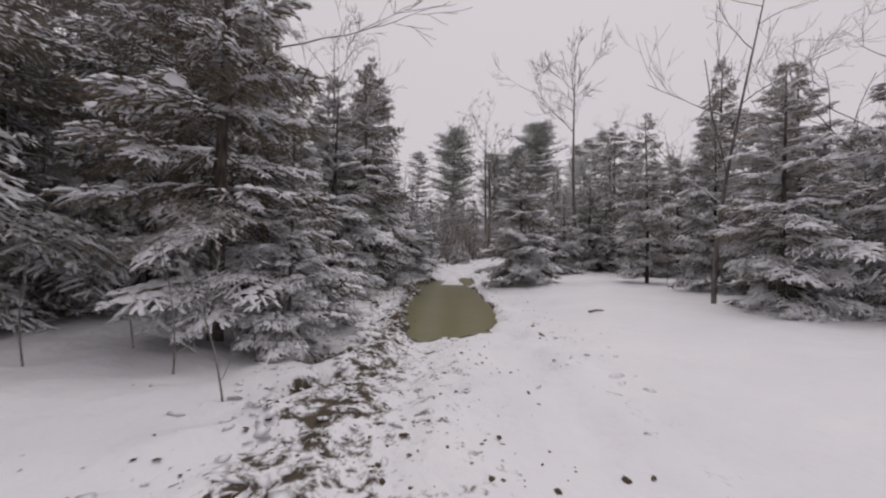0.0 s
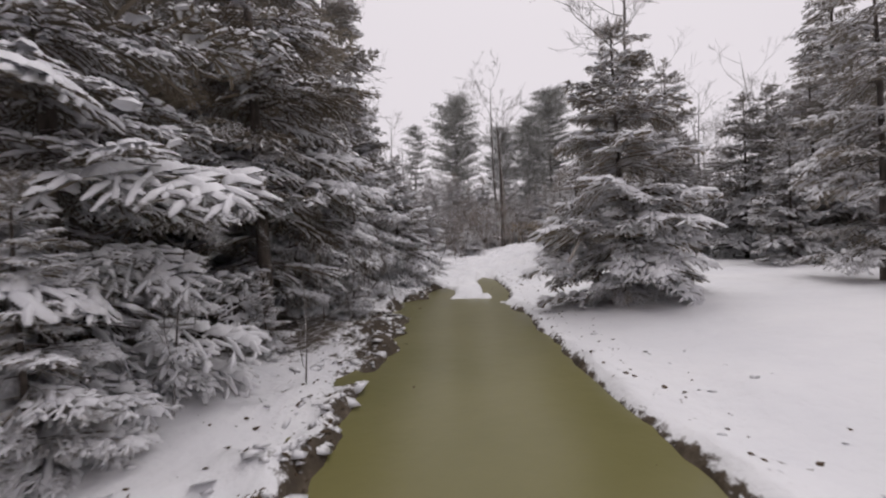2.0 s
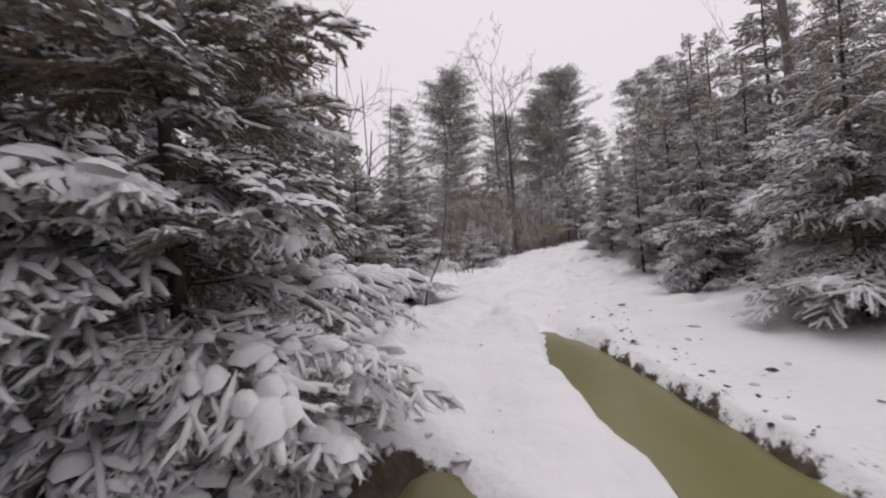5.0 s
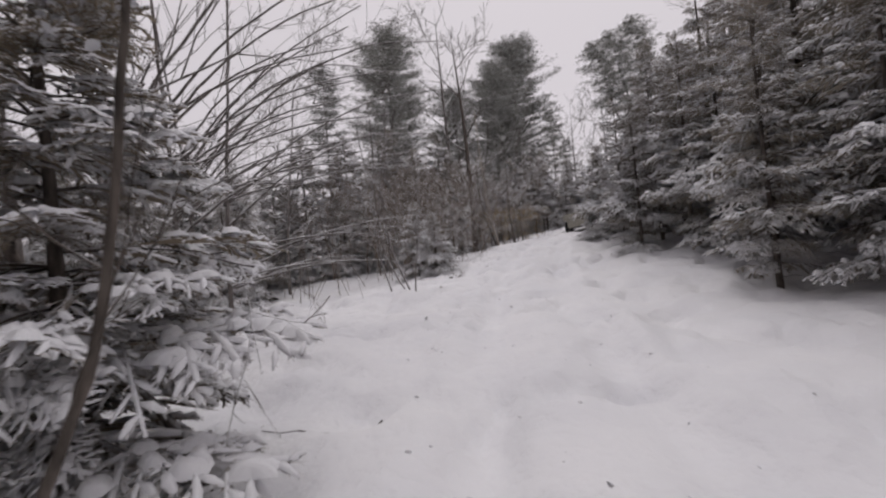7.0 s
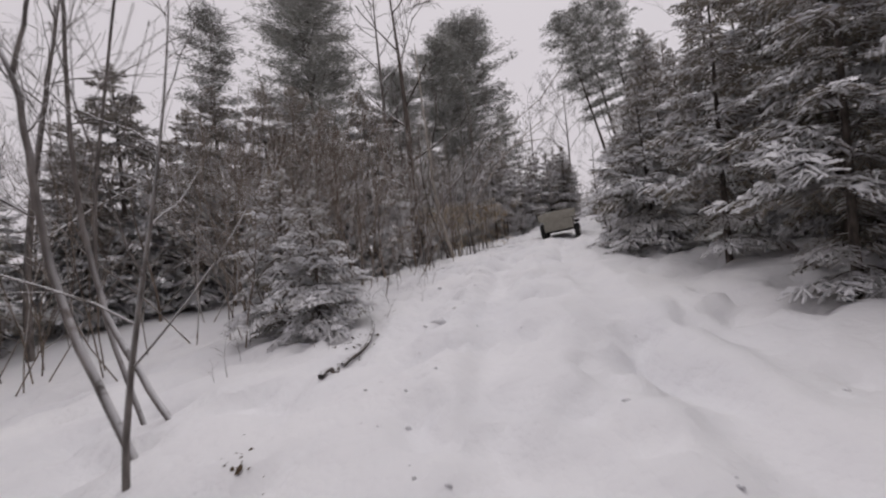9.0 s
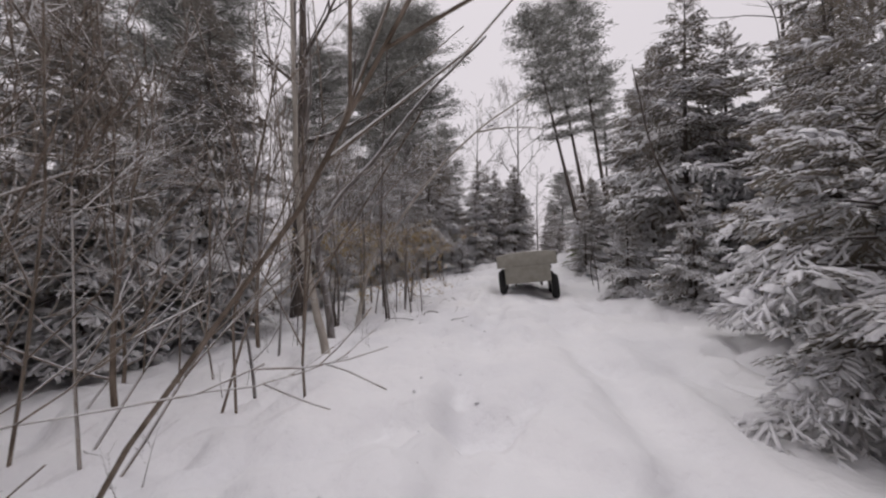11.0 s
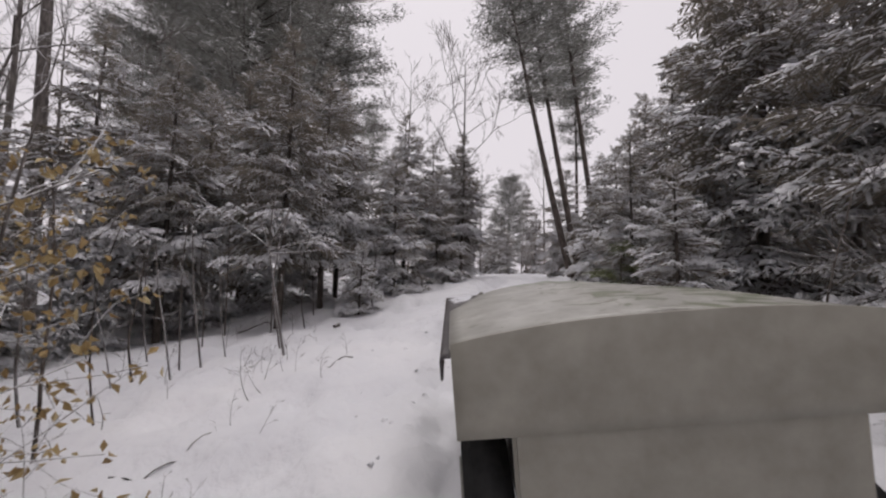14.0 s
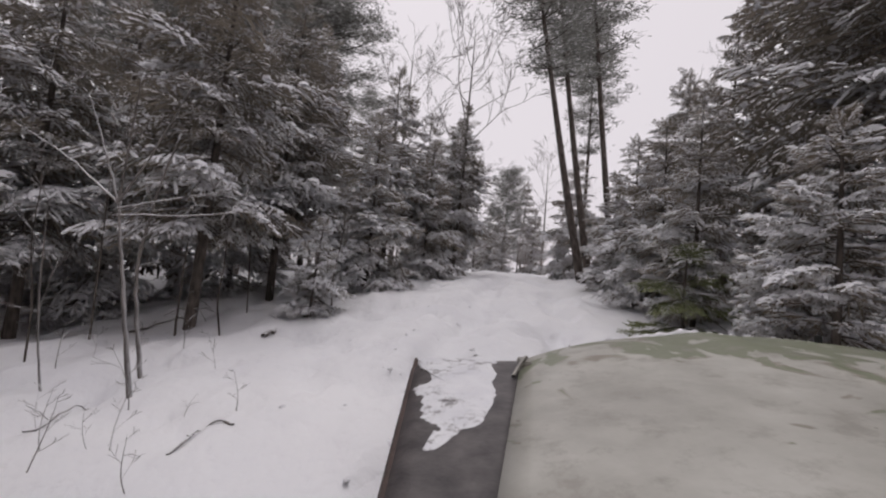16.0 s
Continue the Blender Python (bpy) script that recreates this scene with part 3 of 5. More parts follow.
def pine_tuft(rng, count):
    g = Geo()
    for _ in range(count):
        d = rng.normal(size=3)
        d[2] = abs(d[2]) * 0.5 - 0.1
        d /= np.linalg.norm(d)
        a = np.cross(d, rng.normal(size=3))
        a /= np.linalg.norm(a)
        p = rng.normal(size=3) * np.array([0.32, 0.32, 0.10])
        blade(g, p, d, a, rng.uniform(0.28, 0.5), 0.026)
    return g.arrays()


def white_pine(name, seed, height, radius, bare, trunk_r, gap=1.1, per=5, tufts=34):
    """A tall pine with flat plates of needles on level limbs."""
    rng = np.random.default_rng(seed)
    tuft = [pine_tuft(rng, tufts) for _ in range(2)]
    mats = [[], []]
    wood = Geo()
    s = np.linspace(0, 1, 10)
    sway = np.stack([0.25 * np.sin(2 * s + seed), 0.2 * np.cos(3 * s + seed) - 0.2 * math.cos(seed), s * height - 0.3 * (1 - s)], -1)
    wood.add(*tube(sway, trunk_r * (1.04 - s), 8))
    z = bare
    while z < height:
        k = (z - bare) / (height - bare)
        reach = radius * (math.sin(math.pi * (0.18 + 0.72 * k)) ** 0.8) * rng.uniform(0.75, 1.2)
        for i in range(per):
            a = rng.uniform(0, 6.28)
            length = reach * rng.uniform(0.5, 1.15)
            out = np.array([math.cos(a), math.sin(a), 0])
            base = np.array([np.interp(z, sway[:, 2], sway[:, 0]), np.interp(z, sway[:, 2], sway[:, 1]), z])
            u = np.linspace(0, 1, 4)
            pts = base + out * (u * length)[:, None] + np.array([0, 0, 1]) * (length * (0.10 * u + 0.18 * u**2))[:, None]
            wood.add(*tube(pts, 0.05 * trunk_r / 0.25 * (1.1 - u), 3))
            for q in np.arange(0.35, 1.05, 0.42 / max(0.6, length)):
                spot = base + out * q * length + np.array([rng.uniform(-0.3, 0.3), rng.uniform(-0.3, 0.3), length * (0.10 * q + 0.18 * q * q) + 0.05])
                size = rng.uniform(0.75, 1.25)
                m = Matrix.Translation(spot) @ Matrix.Rotation(rng.uniform(0, 6.28), 4, "Z") @ Matrix.Diagonal((size, size, size * 0.8, 1))
                mats[int(rng.integers(2))].append(np.array(m))
        z += gap * rng.uniform(0.7, 1.2) * (1.1 - 0.45 * k)
    leaf = Geo()
    for t, ms in zip(tuft, mats):
        leaf.add(*batch(t, ms))
    root = new(name)
    part("trunk", mesh_from("trunk", *wood.arrays(), BARK, True), root)
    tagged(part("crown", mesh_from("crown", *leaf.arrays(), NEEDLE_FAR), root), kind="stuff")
    return root


# ---- leafless trees ----
def branch_out(geo, rng, start, direction, length, radius, depth, spread, sides, droop=0.0, kids=(3, 5), ends=None, thin=0.003):
    n = 5 if depth > 1 else 3
    pts = [np.array(start, float)]
    d = np.array(direction, float)
    for _ in range(n):
        d = d + rng.normal(size=3) * 0.10 + np.array([0, 0, 0.04 - droop])
        d /= np.linalg.norm(d)
        pts.append(pts[-1] + d * length / n)
    pts = np.array(pts)
    geo.add(*tube(pts, np.maximum(radius * np.linspace(1, 0.45, n + 1), thin), sides, cap=False))
    if ends is not None and depth <= 1:
        ends.extend(pts[1:])
    if depth <= 0:
        return
    for _ in range(int(rng.integers(*kids))):
        q = rng.uniform(0.3, 0.98)
        i = min(int(q * n), n - 1)
        p = pts[i] + (pts[i + 1] - pts[i]) * (q * n - i)
        side = np.cross(d, rng.normal(size=3))
        side /= np.linalg.norm(side)
        nd = d * math.cos(spread) + side * math.sin(spread)
        branch_out(geo, rng, p, nd / np.linalg.norm(nd), length * rng.uniform(0.45, 0.68), radius * 0.5, depth - 1, spread, max(3, sides - 1), droop, kids, ends, thin)


def bare_tree(name, seed, height, trunk_r, first, depth=3, spread=0.7, mat=None, limbs=7, lean=(0.0, 0.0), reach=0.45, wiggle=0.12, kids=(3, 5), leaves=0, thin=0.003):
    """A leafless tree: a trunk with limbs that fork into twigs."""
    rng = np.random.default_rng(seed)
    root = new(name)
    s = np.linspace(0, 1, 10)
    base = np.stack([lean[0] * s**1.5 * height + wiggle * np.sin(4.5 * s + seed) - wiggle * math.sin(seed),
                     lean[1] * s**1.5 * height + wiggle * np.sin(3.5 * s + 2 * seed) - wiggle * math.sin(2 * seed), s * height - 0.12 * (1 - s)], -1)
    part("trunk", mesh_from("trunk", *tube(base, trunk_r * (1.03 - 0.93 * s), 8), mat or BARK_GREY, True), root)
    twigs, ends = Geo(), []
    for i in range(limbs):
        k = first + (0.97 - first) * (i + rng.uniform(0, 0.8)) / limbs
        p = np.array([np.interp(k, s, base[:, j]) for j in range(3)])
        a = 2.4 * i + rng.uniform(-0.6, 0.6)
        up = rng.uniform(0.5, 1.1)
        d = np.array([math.cos(a), math.sin(a), up])
        branch_out(twigs, rng, p, d / np.linalg.norm(d), height * reach * (1.12 - 0.75 * k) * rng.uniform(0.7, 1.2), trunk_r * 0.42 * (1.1 - 0.8 * k), depth - 1, spread, 4, 0.0, kids, ends, thin)
    tagged(part("crown", mesh_from("crown", *twigs.arrays(), mat or BARK_GREY, True), root), kind="stuff")
    if leaves and ends:
        g = Geo()
        for _ in range(leaves):
            p = ends[int(rng.integers(len(ends)))] + rng.normal(size=3) * 0.03
            if p[2] > 2.8:
                continue
            a = rng.normal(size=3)
            a[2] -= 0.9
            a /= np.linalg.norm(a)
            w = np.cross(a, rng.normal(size=3))
            w /= np.linalg.norm(w)
            bend = np.cross(a, w) * 0.012
            size = rng.uniform(0.05, 0.085)
            g.add([p, p + a * size * 0.5 + w * size * 0.28 + bend, p + a * size, p + a * size * 0.5 - w * size * 0.28 + bend], [[0, 1, 2], [0, 2, 3]])
        tagged(part("foliage", mesh_from("foliage", *g.arrays(), LEAF), root, "curled dry tan leaves"), kind="stuff")
    return root


def place(x, y, turn=0.0, scale=1.0, tip=(0.0, 0.0), sink=0.04):
    z = float(ground_z(np.array(x), np.array(y)))
    return pose(x, y, z - sink, tip[0], tip[1], turn) @ Matrix.Diagonal((scale, scale, scale, 1))


def stem_tree(name, x, y, heading, shape, radius, mat, label, category="sapling", twigs=6, forks=(), seed=0, reach=0.5, turn=0.0):
    """A bent stem: shape gives how far it leans sideways (to the right of a heading, in degrees) and how high, point by point. forks: more such stems."""
    rng = np.random.default_rng(seed + 100)
    right = np.array([math.cos(radians(heading)), -math.sin(radians(heading)), 0])
    ahead = np.array([math.sin(radians(heading)), math.cos(radians(heading)), 0])
    foot = np.array([x, y, float(ground_z(np.array(x), np.array(y)))])
    root = new(name)
    root.matrix_world = Matrix.Translation(foot)

    def smooth(points, r0, r1):
        p = np.array([right * r + np.array([0, 0, z]) + ahead * (turn * r) for r, z in points])
        u = np.linspace(0, len(p) - 1, 5 * len(p))
        q = np.stack([np.interp(u, range(len(p)), p[:, k]) for k in range(3)], -1)
        for _ in range(4):
            q[1:-1] = 0.5 * q[1:-1] + 0.25 * (q[:-2] + q[2:])
        q += rng.normal(size=q.shape) * min(0.005, 0.12 * radius)
        return q, np.linspace(r0, r1, len(q))

    main, rad = smooth([(0, -0.1), *shape], radius, radius * 0.3)
    part("trunk", mesh_from("trunk", *tube(main, rad, 8), mat, True), root)
    fine = Geo()
    lines = [(main, rad)]
    for f in forks:
        line = smooth(f, radius * 0.55, radius * 0.16)
        fine.add(*tube(line[0], line[1], 5))
        lines.append(line)
    for line, r in lines:
        for _ in range(twigs):
            k = int(rng.integers(len(line) // 3, len(line)))
            d = line[min(k + 1, len(line) - 1)] - line[k - 1]
            d = d / (np.linalg.norm(d) + 1e-9) + rng.normal(size=3) * 0.75 + np.array([0, 0, 0.2])
            branch_out(fine, rng, line[k], d / np.linalg.norm(d), reach * rng.uniform(0.5, 1.5), max(0.004, r[k] * 0.4), 2, 0.6, 3, 0.0, (2, 4))
    if fine.n:
        tagged(part("crown", mesh_from("crown", *fine.arrays(), mat, True), root), kind="stuff")
    spots.append((x, y))
    return tagged(root, label, category, kind="thing")


def thicket(name, seed, count, high, wide):
    """A patch of thin leafless stems, too many to count."""
    rng = np.random.default_rng(seed)
    g = Geo()
    for _ in range(count):
        p = np.array([rng.normal() * wide, rng.normal() * wide, -0.1])
        d = np.array([rng.normal() * 0.32, rng.normal() * 0.32, 1.0])
        branch_out(g, rng, p, d / np.linalg.norm(d), high * rng.uniform(0.5, 1.15), 0.016, 1, 0.55, 3, 0.0, (5, 8), None, 0.006)
    root = new(name)
    tagged(part("brushwood", mesh_from("brushwood", *g.arrays(), BARK_TWIG, True), root), kind="stuff")
    return root

# ---- planting ----
PROTO = {
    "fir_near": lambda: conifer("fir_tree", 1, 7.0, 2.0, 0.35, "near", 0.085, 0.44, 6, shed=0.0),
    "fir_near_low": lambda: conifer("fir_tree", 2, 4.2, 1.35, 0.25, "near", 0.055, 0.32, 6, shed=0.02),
    "spruce": lambda: conifer("spruce_tree", 3, 9.0, 2.0, 0.45, "mid", 0.10, 0.42, 6),
    "spruce_low": lambda: conifer("spruce_tree", 4, 5.2, 1.65, 0.2, "mid", 0.06, 0.34, 6),
    "fir_high": lambda: conifer("fir_tree", 6, 8.8, 2.2, 2.1, "mid", 0.10, 0.46, 6, shed=0.3, skip=0.16),
    "fir_mid": lambda: conifer("fir_tree", 13, 7.0, 2.1, 0.4, "mid", 0.085, 0.42, 6),
    "fir_low": lambda: conifer("fir_tree", 7, 3.0, 1.15, 0.2, "mid", 0.04, 0.24, 6, shed=0.0),
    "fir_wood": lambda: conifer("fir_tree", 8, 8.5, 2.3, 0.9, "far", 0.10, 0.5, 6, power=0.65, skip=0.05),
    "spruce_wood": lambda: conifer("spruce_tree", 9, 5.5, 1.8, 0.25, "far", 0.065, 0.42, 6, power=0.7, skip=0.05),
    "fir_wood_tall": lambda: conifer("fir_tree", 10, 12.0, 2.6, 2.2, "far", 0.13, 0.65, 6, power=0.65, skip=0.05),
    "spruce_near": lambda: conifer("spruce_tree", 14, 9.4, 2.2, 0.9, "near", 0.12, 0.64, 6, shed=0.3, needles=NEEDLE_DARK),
    "fir_thin": lambda: conifer("fir_tree", 16, 8.0, 1.9, 0.95, "mid", 0.075, 0.40, 6, skip=0.24, shed=0.08),
    "green_bush": lambda: conifer("evergreen_bush", 17, 1.7, 1.25, 0.1, "near", 0.03, 0.30, 4, shed=0.7, needles=NEEDLE_GREEN),
    "spruce_low_near": lambda: conifer("spruce_tree", 15, 5.6, 1.95, 0.3, "near", 0.07, 0.36, 6, shed=0.05),
    "thicket": lambda: thicket("thicket", 40, 16, 3.4, 0.9),
    "pine": lambda: white_pine("pine_tree", 11, 22.0, 4.6, 3.5, 0.26, 0.75, 10, 40),
    "pine_slim": lambda: white_pine("pine_tree", 12, 19.0, 2.6, 9.0, 0.17, 0.9, 5, 40),
    "tree_tall": lambda: bare_tree("bare_tree", 21, 23.0, 0.20, 0.42, 4, 0.55, None, 12, reach=0.36, kids=(2, 5), thin=0.016),
    "tree_crowned": lambda: bare_tree("bare_tree", 31, 19.5, 0.20, 0.62, 4, 0.5, None, 10, reach=0.40, kids=(3, 5), thin=0.014),
    "tree_mid": lambda: bare_tree("bare_tree", 22, 13.0, 0.10, 0.3, 3, 0.65, None, 10, reach=0.34, thin=0.006),
    "tree_mid_b": lambda: bare_tree("bare_tree", 23, 11.0, 0.08, 0.2, 4, 0.55, None, 11, lean=(0.12, 0.05), reach=0.36, kids=(2, 4), thin=0.005),
    "tree_fine": lambda: bare_tree("bare_tree", 29, 9.0, 0.06, 0.15, 4, 0.5, None, 10, lean=(0.05, 0.05), reach=0.36, kids=(2, 4), thin=0.006),
    "tree_thick": lambda: bare_tree("bare_tree", 30, 16.0, 0.25, 0.35, 4, 0.6, BARK, 7, lean=(-0.02, 0.0), reach=0.3, kids=(2, 4), thin=0.008),
    "sapling": lambda: bare_tree("sapling", 24, 5.0, 0.03, 0.2, 3, 0.6, None, 9, lean=(0.1, 0.08), reach=0.4, wiggle=0.1),
    "sapling_b": lambda: bare_tree("sapling", 25, 3.6, 0.022, 0.15, 3, 0.65, None, 8, lean=(-0.1, 0.1), reach=0.45, wiggle=0.08),
    "twiggy_shrub": lambda: bare_tree("shrub", 26, 3.6, 0.03, 0.08, 4, 0.55, BARK_TWIG, 11, reach=0.55, kids=(3, 4), thin=0.005),
    "beech": lambda: bare_tree("beech_sapling", 27, 4.6, 0.035, 0.14, 3, 0.75, BARK_GREY, 12, reach=0.40, wiggle=0.06, leaves=2100),
    "stalk": lambda: bare_tree("weed_stalk", 28, 0.55, 0.005, 0.3, 2, 0.5, BARK_GREY, 4, reach=0.4, wiggle=0.03, thin=0.002),
}
LABEL = {
    "fir_near": ("fir with broad drooping boughs heaped with fresh snow", "fir tree"),
    "fir_near_low": ("young fir bowed under thick fresh snow", "fir tree"),
    "spruce": ("tall dark spruce with snow lying on every bough", "spruce tree"),
    "spruce_low": ("bushy spruce with snow-loaded tiers beside the trail", "spruce tree"),
    "fir_high": ("fir with a bare lower trunk and snow-dusted boughs", "fir tree"),
    "fir_thin": ("slim open fir with snowy boughs above a bare foot", "fir tree"),
    "green_bush": ("low bright green evergreen bush with little snow", "bush"),
    "fir_mid": ("full dark fir with tiers of snow-laden boughs", "fir tree"),
    "fir_wood_tall": ("tall dark fir with snow-dusted boughs in the woods", "fir tree"),
    "tree_fine": ("slender leafless hardwood with a haze of fine twigs", "bare tree"),
    "fir_low": ("small fir nearly white with clinging snow", "fir tree"),
    "fir_wood": ("dark snow-dusted fir standing in the woods", "fir tree"),
    "spruce_wood": ("snow-dusted spruce of the understorey", "spruce tree"),
    "spruce_near": ("tall dark spruce with snow clumped along every bough", "spruce tree"),
    "spruce_low_near": ("bushy spruce with snow-heaped tiers beside the flooded rut", "spruce tree"),
    "thicket": ("thicket of thin leafless brown stems", "thicket"),
    "pine": ("tall white pine with flat tufted plates of needles", "pine tree"),
    "pine_slim": ("slim tall pine with a high sparse crown", "pine tree"),
    "tree_tall": ("tall leafless hardwood with a forked grey crown", "bare tree"),
    "tree_crowned": ("tall leafless hardwood with a bare trunk and spreading crown", "bare tree"),
    "tree_mid": ("leafless grey hardwood with snow on its branches", "bare tree"),
    "tree_mid_b": ("slender leaning leafless hardwood with snowy twigs", "bare tree"),
    "tree_thick": ("thick dark-barked leafless hardwood standing in the snow", "bare tree"),
    "sapling": ("thin leafless sapling rising out of the snow", "sapling"),
    "sapling_b": ("short leafless sapling with snow-lined twigs", "sapling"),
    "twiggy_shrub": ("brown leafless shrub with dense fine twigs", "shrub"),
    "beech": ("beech sapling still holding dry tan leaves", "sapling"),
    "stalk": ("dry weed stalk sticking out of the snow", "weed"),
}
made = {}


def plant(kind, x, y, turn=0.0, scale=1.0, tip=(0.0, 0.0), group="", label=""):
    first = kind not in made
    m = place(x, y, turn, scale, tip)
    if first:
        made[kind] = PROTO[kind]()
        made[kind].matrix_basis = m
        ob = made[kind]
        tagged(ob, *LABEL[kind], group=group or LABEL[kind][1] + "s along the trail", kind="thing")
    else:
        made[kind].matrix_basis, keep = Matrix.Identity(4), made[kind].matrix_basis.copy()
        ob = copy_thing(made[kind], m)
        made[kind].matrix_basis = keep
        if group:
            tagged(ob, group=group)
    if label:
        tagged(ob, label)
    spots.append((x, y))
    return ob


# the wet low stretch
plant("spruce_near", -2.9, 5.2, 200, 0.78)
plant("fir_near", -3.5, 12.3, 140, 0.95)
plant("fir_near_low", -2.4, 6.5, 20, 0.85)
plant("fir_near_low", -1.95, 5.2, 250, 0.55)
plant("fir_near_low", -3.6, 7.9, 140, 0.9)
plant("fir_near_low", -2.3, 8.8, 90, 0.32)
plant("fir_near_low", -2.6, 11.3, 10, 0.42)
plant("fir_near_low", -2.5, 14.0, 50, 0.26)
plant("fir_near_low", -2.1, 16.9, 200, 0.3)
plant("fir_mid", -5.6, 7.6, 250, 1.15)
plant("fir_mid", -6.6, 4.6, 100, 1.1)
plant("fir_high", -5.4, 10.4, 30, 1.1)
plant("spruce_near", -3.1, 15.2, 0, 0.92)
plant("fir_high", -4.1, 18.8, 80, 1.1)
plant("fir_high", -5.0, 16.6, 200, 1.0)
plant("twiggy_shrub", -2.1, 17.6, 100, 0.4)
plant("twiggy_shrub", -2.3, 19.2, 200, 0.45)
plant("twiggy_shrub", -2.5, 16.2, 30, 0.4)
plant("fir_near", -3.4, 17.5, 200, 0.92)
plant("fir_mid", -5.4, 20.8, 90, 1.1)
plant("fir_mid", -6.6, 17.6, 10, 1.15)
plant("fir_mid", -6.2, 13.4, 150, 1.15)
plant("fir_near", -3.0, 20.5, 300, 0.92)
plant("spruce_low_near", -1.95, 22.6, 10, 0.8)
plant("spruce_low", -2.5, 25.2, 120, 0.9)
plant("spruce", -4.6, 23.6, 200, 0.95)
plant("fir_near_low", -2.15, 28.5, 60, 0.8)
plant("spruce_low_near", -1.5, 30.7, 200, 0.72)
plant("spruce_low_near", -2.9, 29.8, 90, 0.85)
plant("fir_mid", -3.6, 27.2, 30, 0.85)
plant("spruce_low_near", 3.35, 17.1, 40, 1.0)
plant("fir_near", 6.9, 8.0, 75, 0.72)
plant("fir_near_low", 8.6, 7.2, 10, 1.15)
plant("fir_near", 8.9, 9.8, 200, 0.85)
plant("fir_mid", 9.0, 13.2, 20, 0.8)
plant("fir_mid", 10.2, 12.0, 90, 0.95)
plant("fir_thin", 9.0, 17.6, 120, 0.95)
for i, (x, y, k) in enumerate(((4.2, 24.5, 0.72), (5.2, 25.6, 0.8), (4.9, 28.2, 0.66), (6.5, 27.3, 0.85), (5.9, 29.8, 0.7), (6.3, 23.6, 0.8), (7.6, 25.2, 0.95))):
    plant("spruce_low", x, y, 83 * i, k)
# the clearing
for i, (x, y, k) in enumerate(((6.4, 33.8, 0.58), (6.8, 32.5, 0.64), (7.5, 34.9, 0.72), (7.9, 33.2, 0.85), (8.5, 31.6, 0.8), (7.2, 31.0, 0.62), (9.3, 33.9, 1.0), (6.6, 30.0, 0.55),
                               (7.5, 39.0, 0.6), (8.1, 37.7, 0.7), (8.7, 39.7, 0.78), (9.5, 38.3, 0.95), (9.0, 36.3, 0.85), (7.9, 36.4, 0.66), (8.2, 41.0, 0.62))):
    plant("fir_thin", x, y, 67 * i, k)
plant("spruce", 10.2, 36.5, 180, 1.0)
plant("fir_low", 9.3, 44.5, 0, 1.15)
plant("fir_mid", 10.4, 41.4, 20, 0.9)
plant("spruce_low", 8.6, 43.0, 80, 0.7)
plant("fir_mid", 12.2, 40.4, 130, 1.05)
plant("fir_mid", 12.9, 43.2, 220, 0.95)
plant("spruce_low", 11.6, 45.6, 100, 0.9)
plant("fir_low", 1.7, 42.4, 50, 0.75)
plant("fir_low", 1.15, 43.3, 150, 0.95)
for i, (x, y, s) in enumerate(((2.3, 45.2, 0.9), (2.0, 46.2, 1.15), (0.6, 45.4, 1.1), (3.4, 49.0, 1.2), (-0.6, 47.8, 1.2), (3.1, 50.4, 1.0), (2.6, 47.8, 1.2), (-1.4, 50.0, 1.4), (4.9, 51.4, 1.4), (1.0, 50.2, 1.5), (-3.0, 48.6, 1.2), (6.0, 55.2, 1.3))):
    plant("twiggy_shrub", x, y, 70 * i, s)
for i, (x, y, s) in enumerate(((-0.2, 51.5, 0.9), (-2.4, 53.5, 1.0), (1.8, 52.6, 0.85), (-4.5, 50.5, 0.95), (3.6, 54.5, 1.0), (0.4, 56.0, 1.1))):
    plant("fir_wood", x, y, 50 * i, s)
plant("sapling", 0.78, 38.8, 0, 0.75)
plant("tree_mid", -3.6, 33.0, 40, 0.75)
for i, (x, y) in enumerate(((-5.0, 41.3), (-5.6, 43.8), (-6.3, 46.9), (-7.0, 38.6), (-7.2, 49.5), (-8.4, 42.0))):
    plant("spruce" if i % 2 else "fir_mid", x, y, 60 * i, 0.58 + 0.07 * (i % 3))
for i, (x, y) in enumerate(((-6.0, 45.0), (-7.6, 44.0), (-8.6, 47.2), (-5.0, 49.2), (-9.4, 40.8), (-6.6, 52.0), (-3.8, 56.5), (-10.2, 50.0), (-8.8, 37.5), (-10.5, 44.5), (-7.0, 56.0), (-2.6, 51.0))):
    plant("fir_wood", x, y, 40 * i, 0.62 + 0.09 * (i % 3))
# the climb
plant("tree_thick", 5.95, 56.6, 10, 1.0)
plant("sapling_b", 4.9, 48.1, 30, 0.9, (0, -6))
plant("sapling", 5.2, 50.1, 60, 0.7)
plant("sapling_b", 7.6, 51.85, 80, 1.0, (0, -8))
plant("sapling", 6.6, 52.8, 100, 1.0, (0, -10))
for i, (x, y, s) in enumerate(((8.3, 54.85, 0.95), (8.85, 54.4, 0.85), (9.0, 54.3, 0.75), (8.5, 53.4, 0.8), (8.2, 55.9, 0.9), (7.6, 54.6, 0.9), (7.3, 53.3, 0.85), (6.9, 55.4, 1.0), (8.0, 56.6, 1.0))):
    plant("beech", x, y, 75 * i, s)
for i, (x, y) in enumerate(((7.8, 53.9), (8.8, 52.9), (8.25, 52.2), (9.4, 55.9), (7.2, 55.6))):
    plant("sapling", x, y, 90 * i, 0.7)
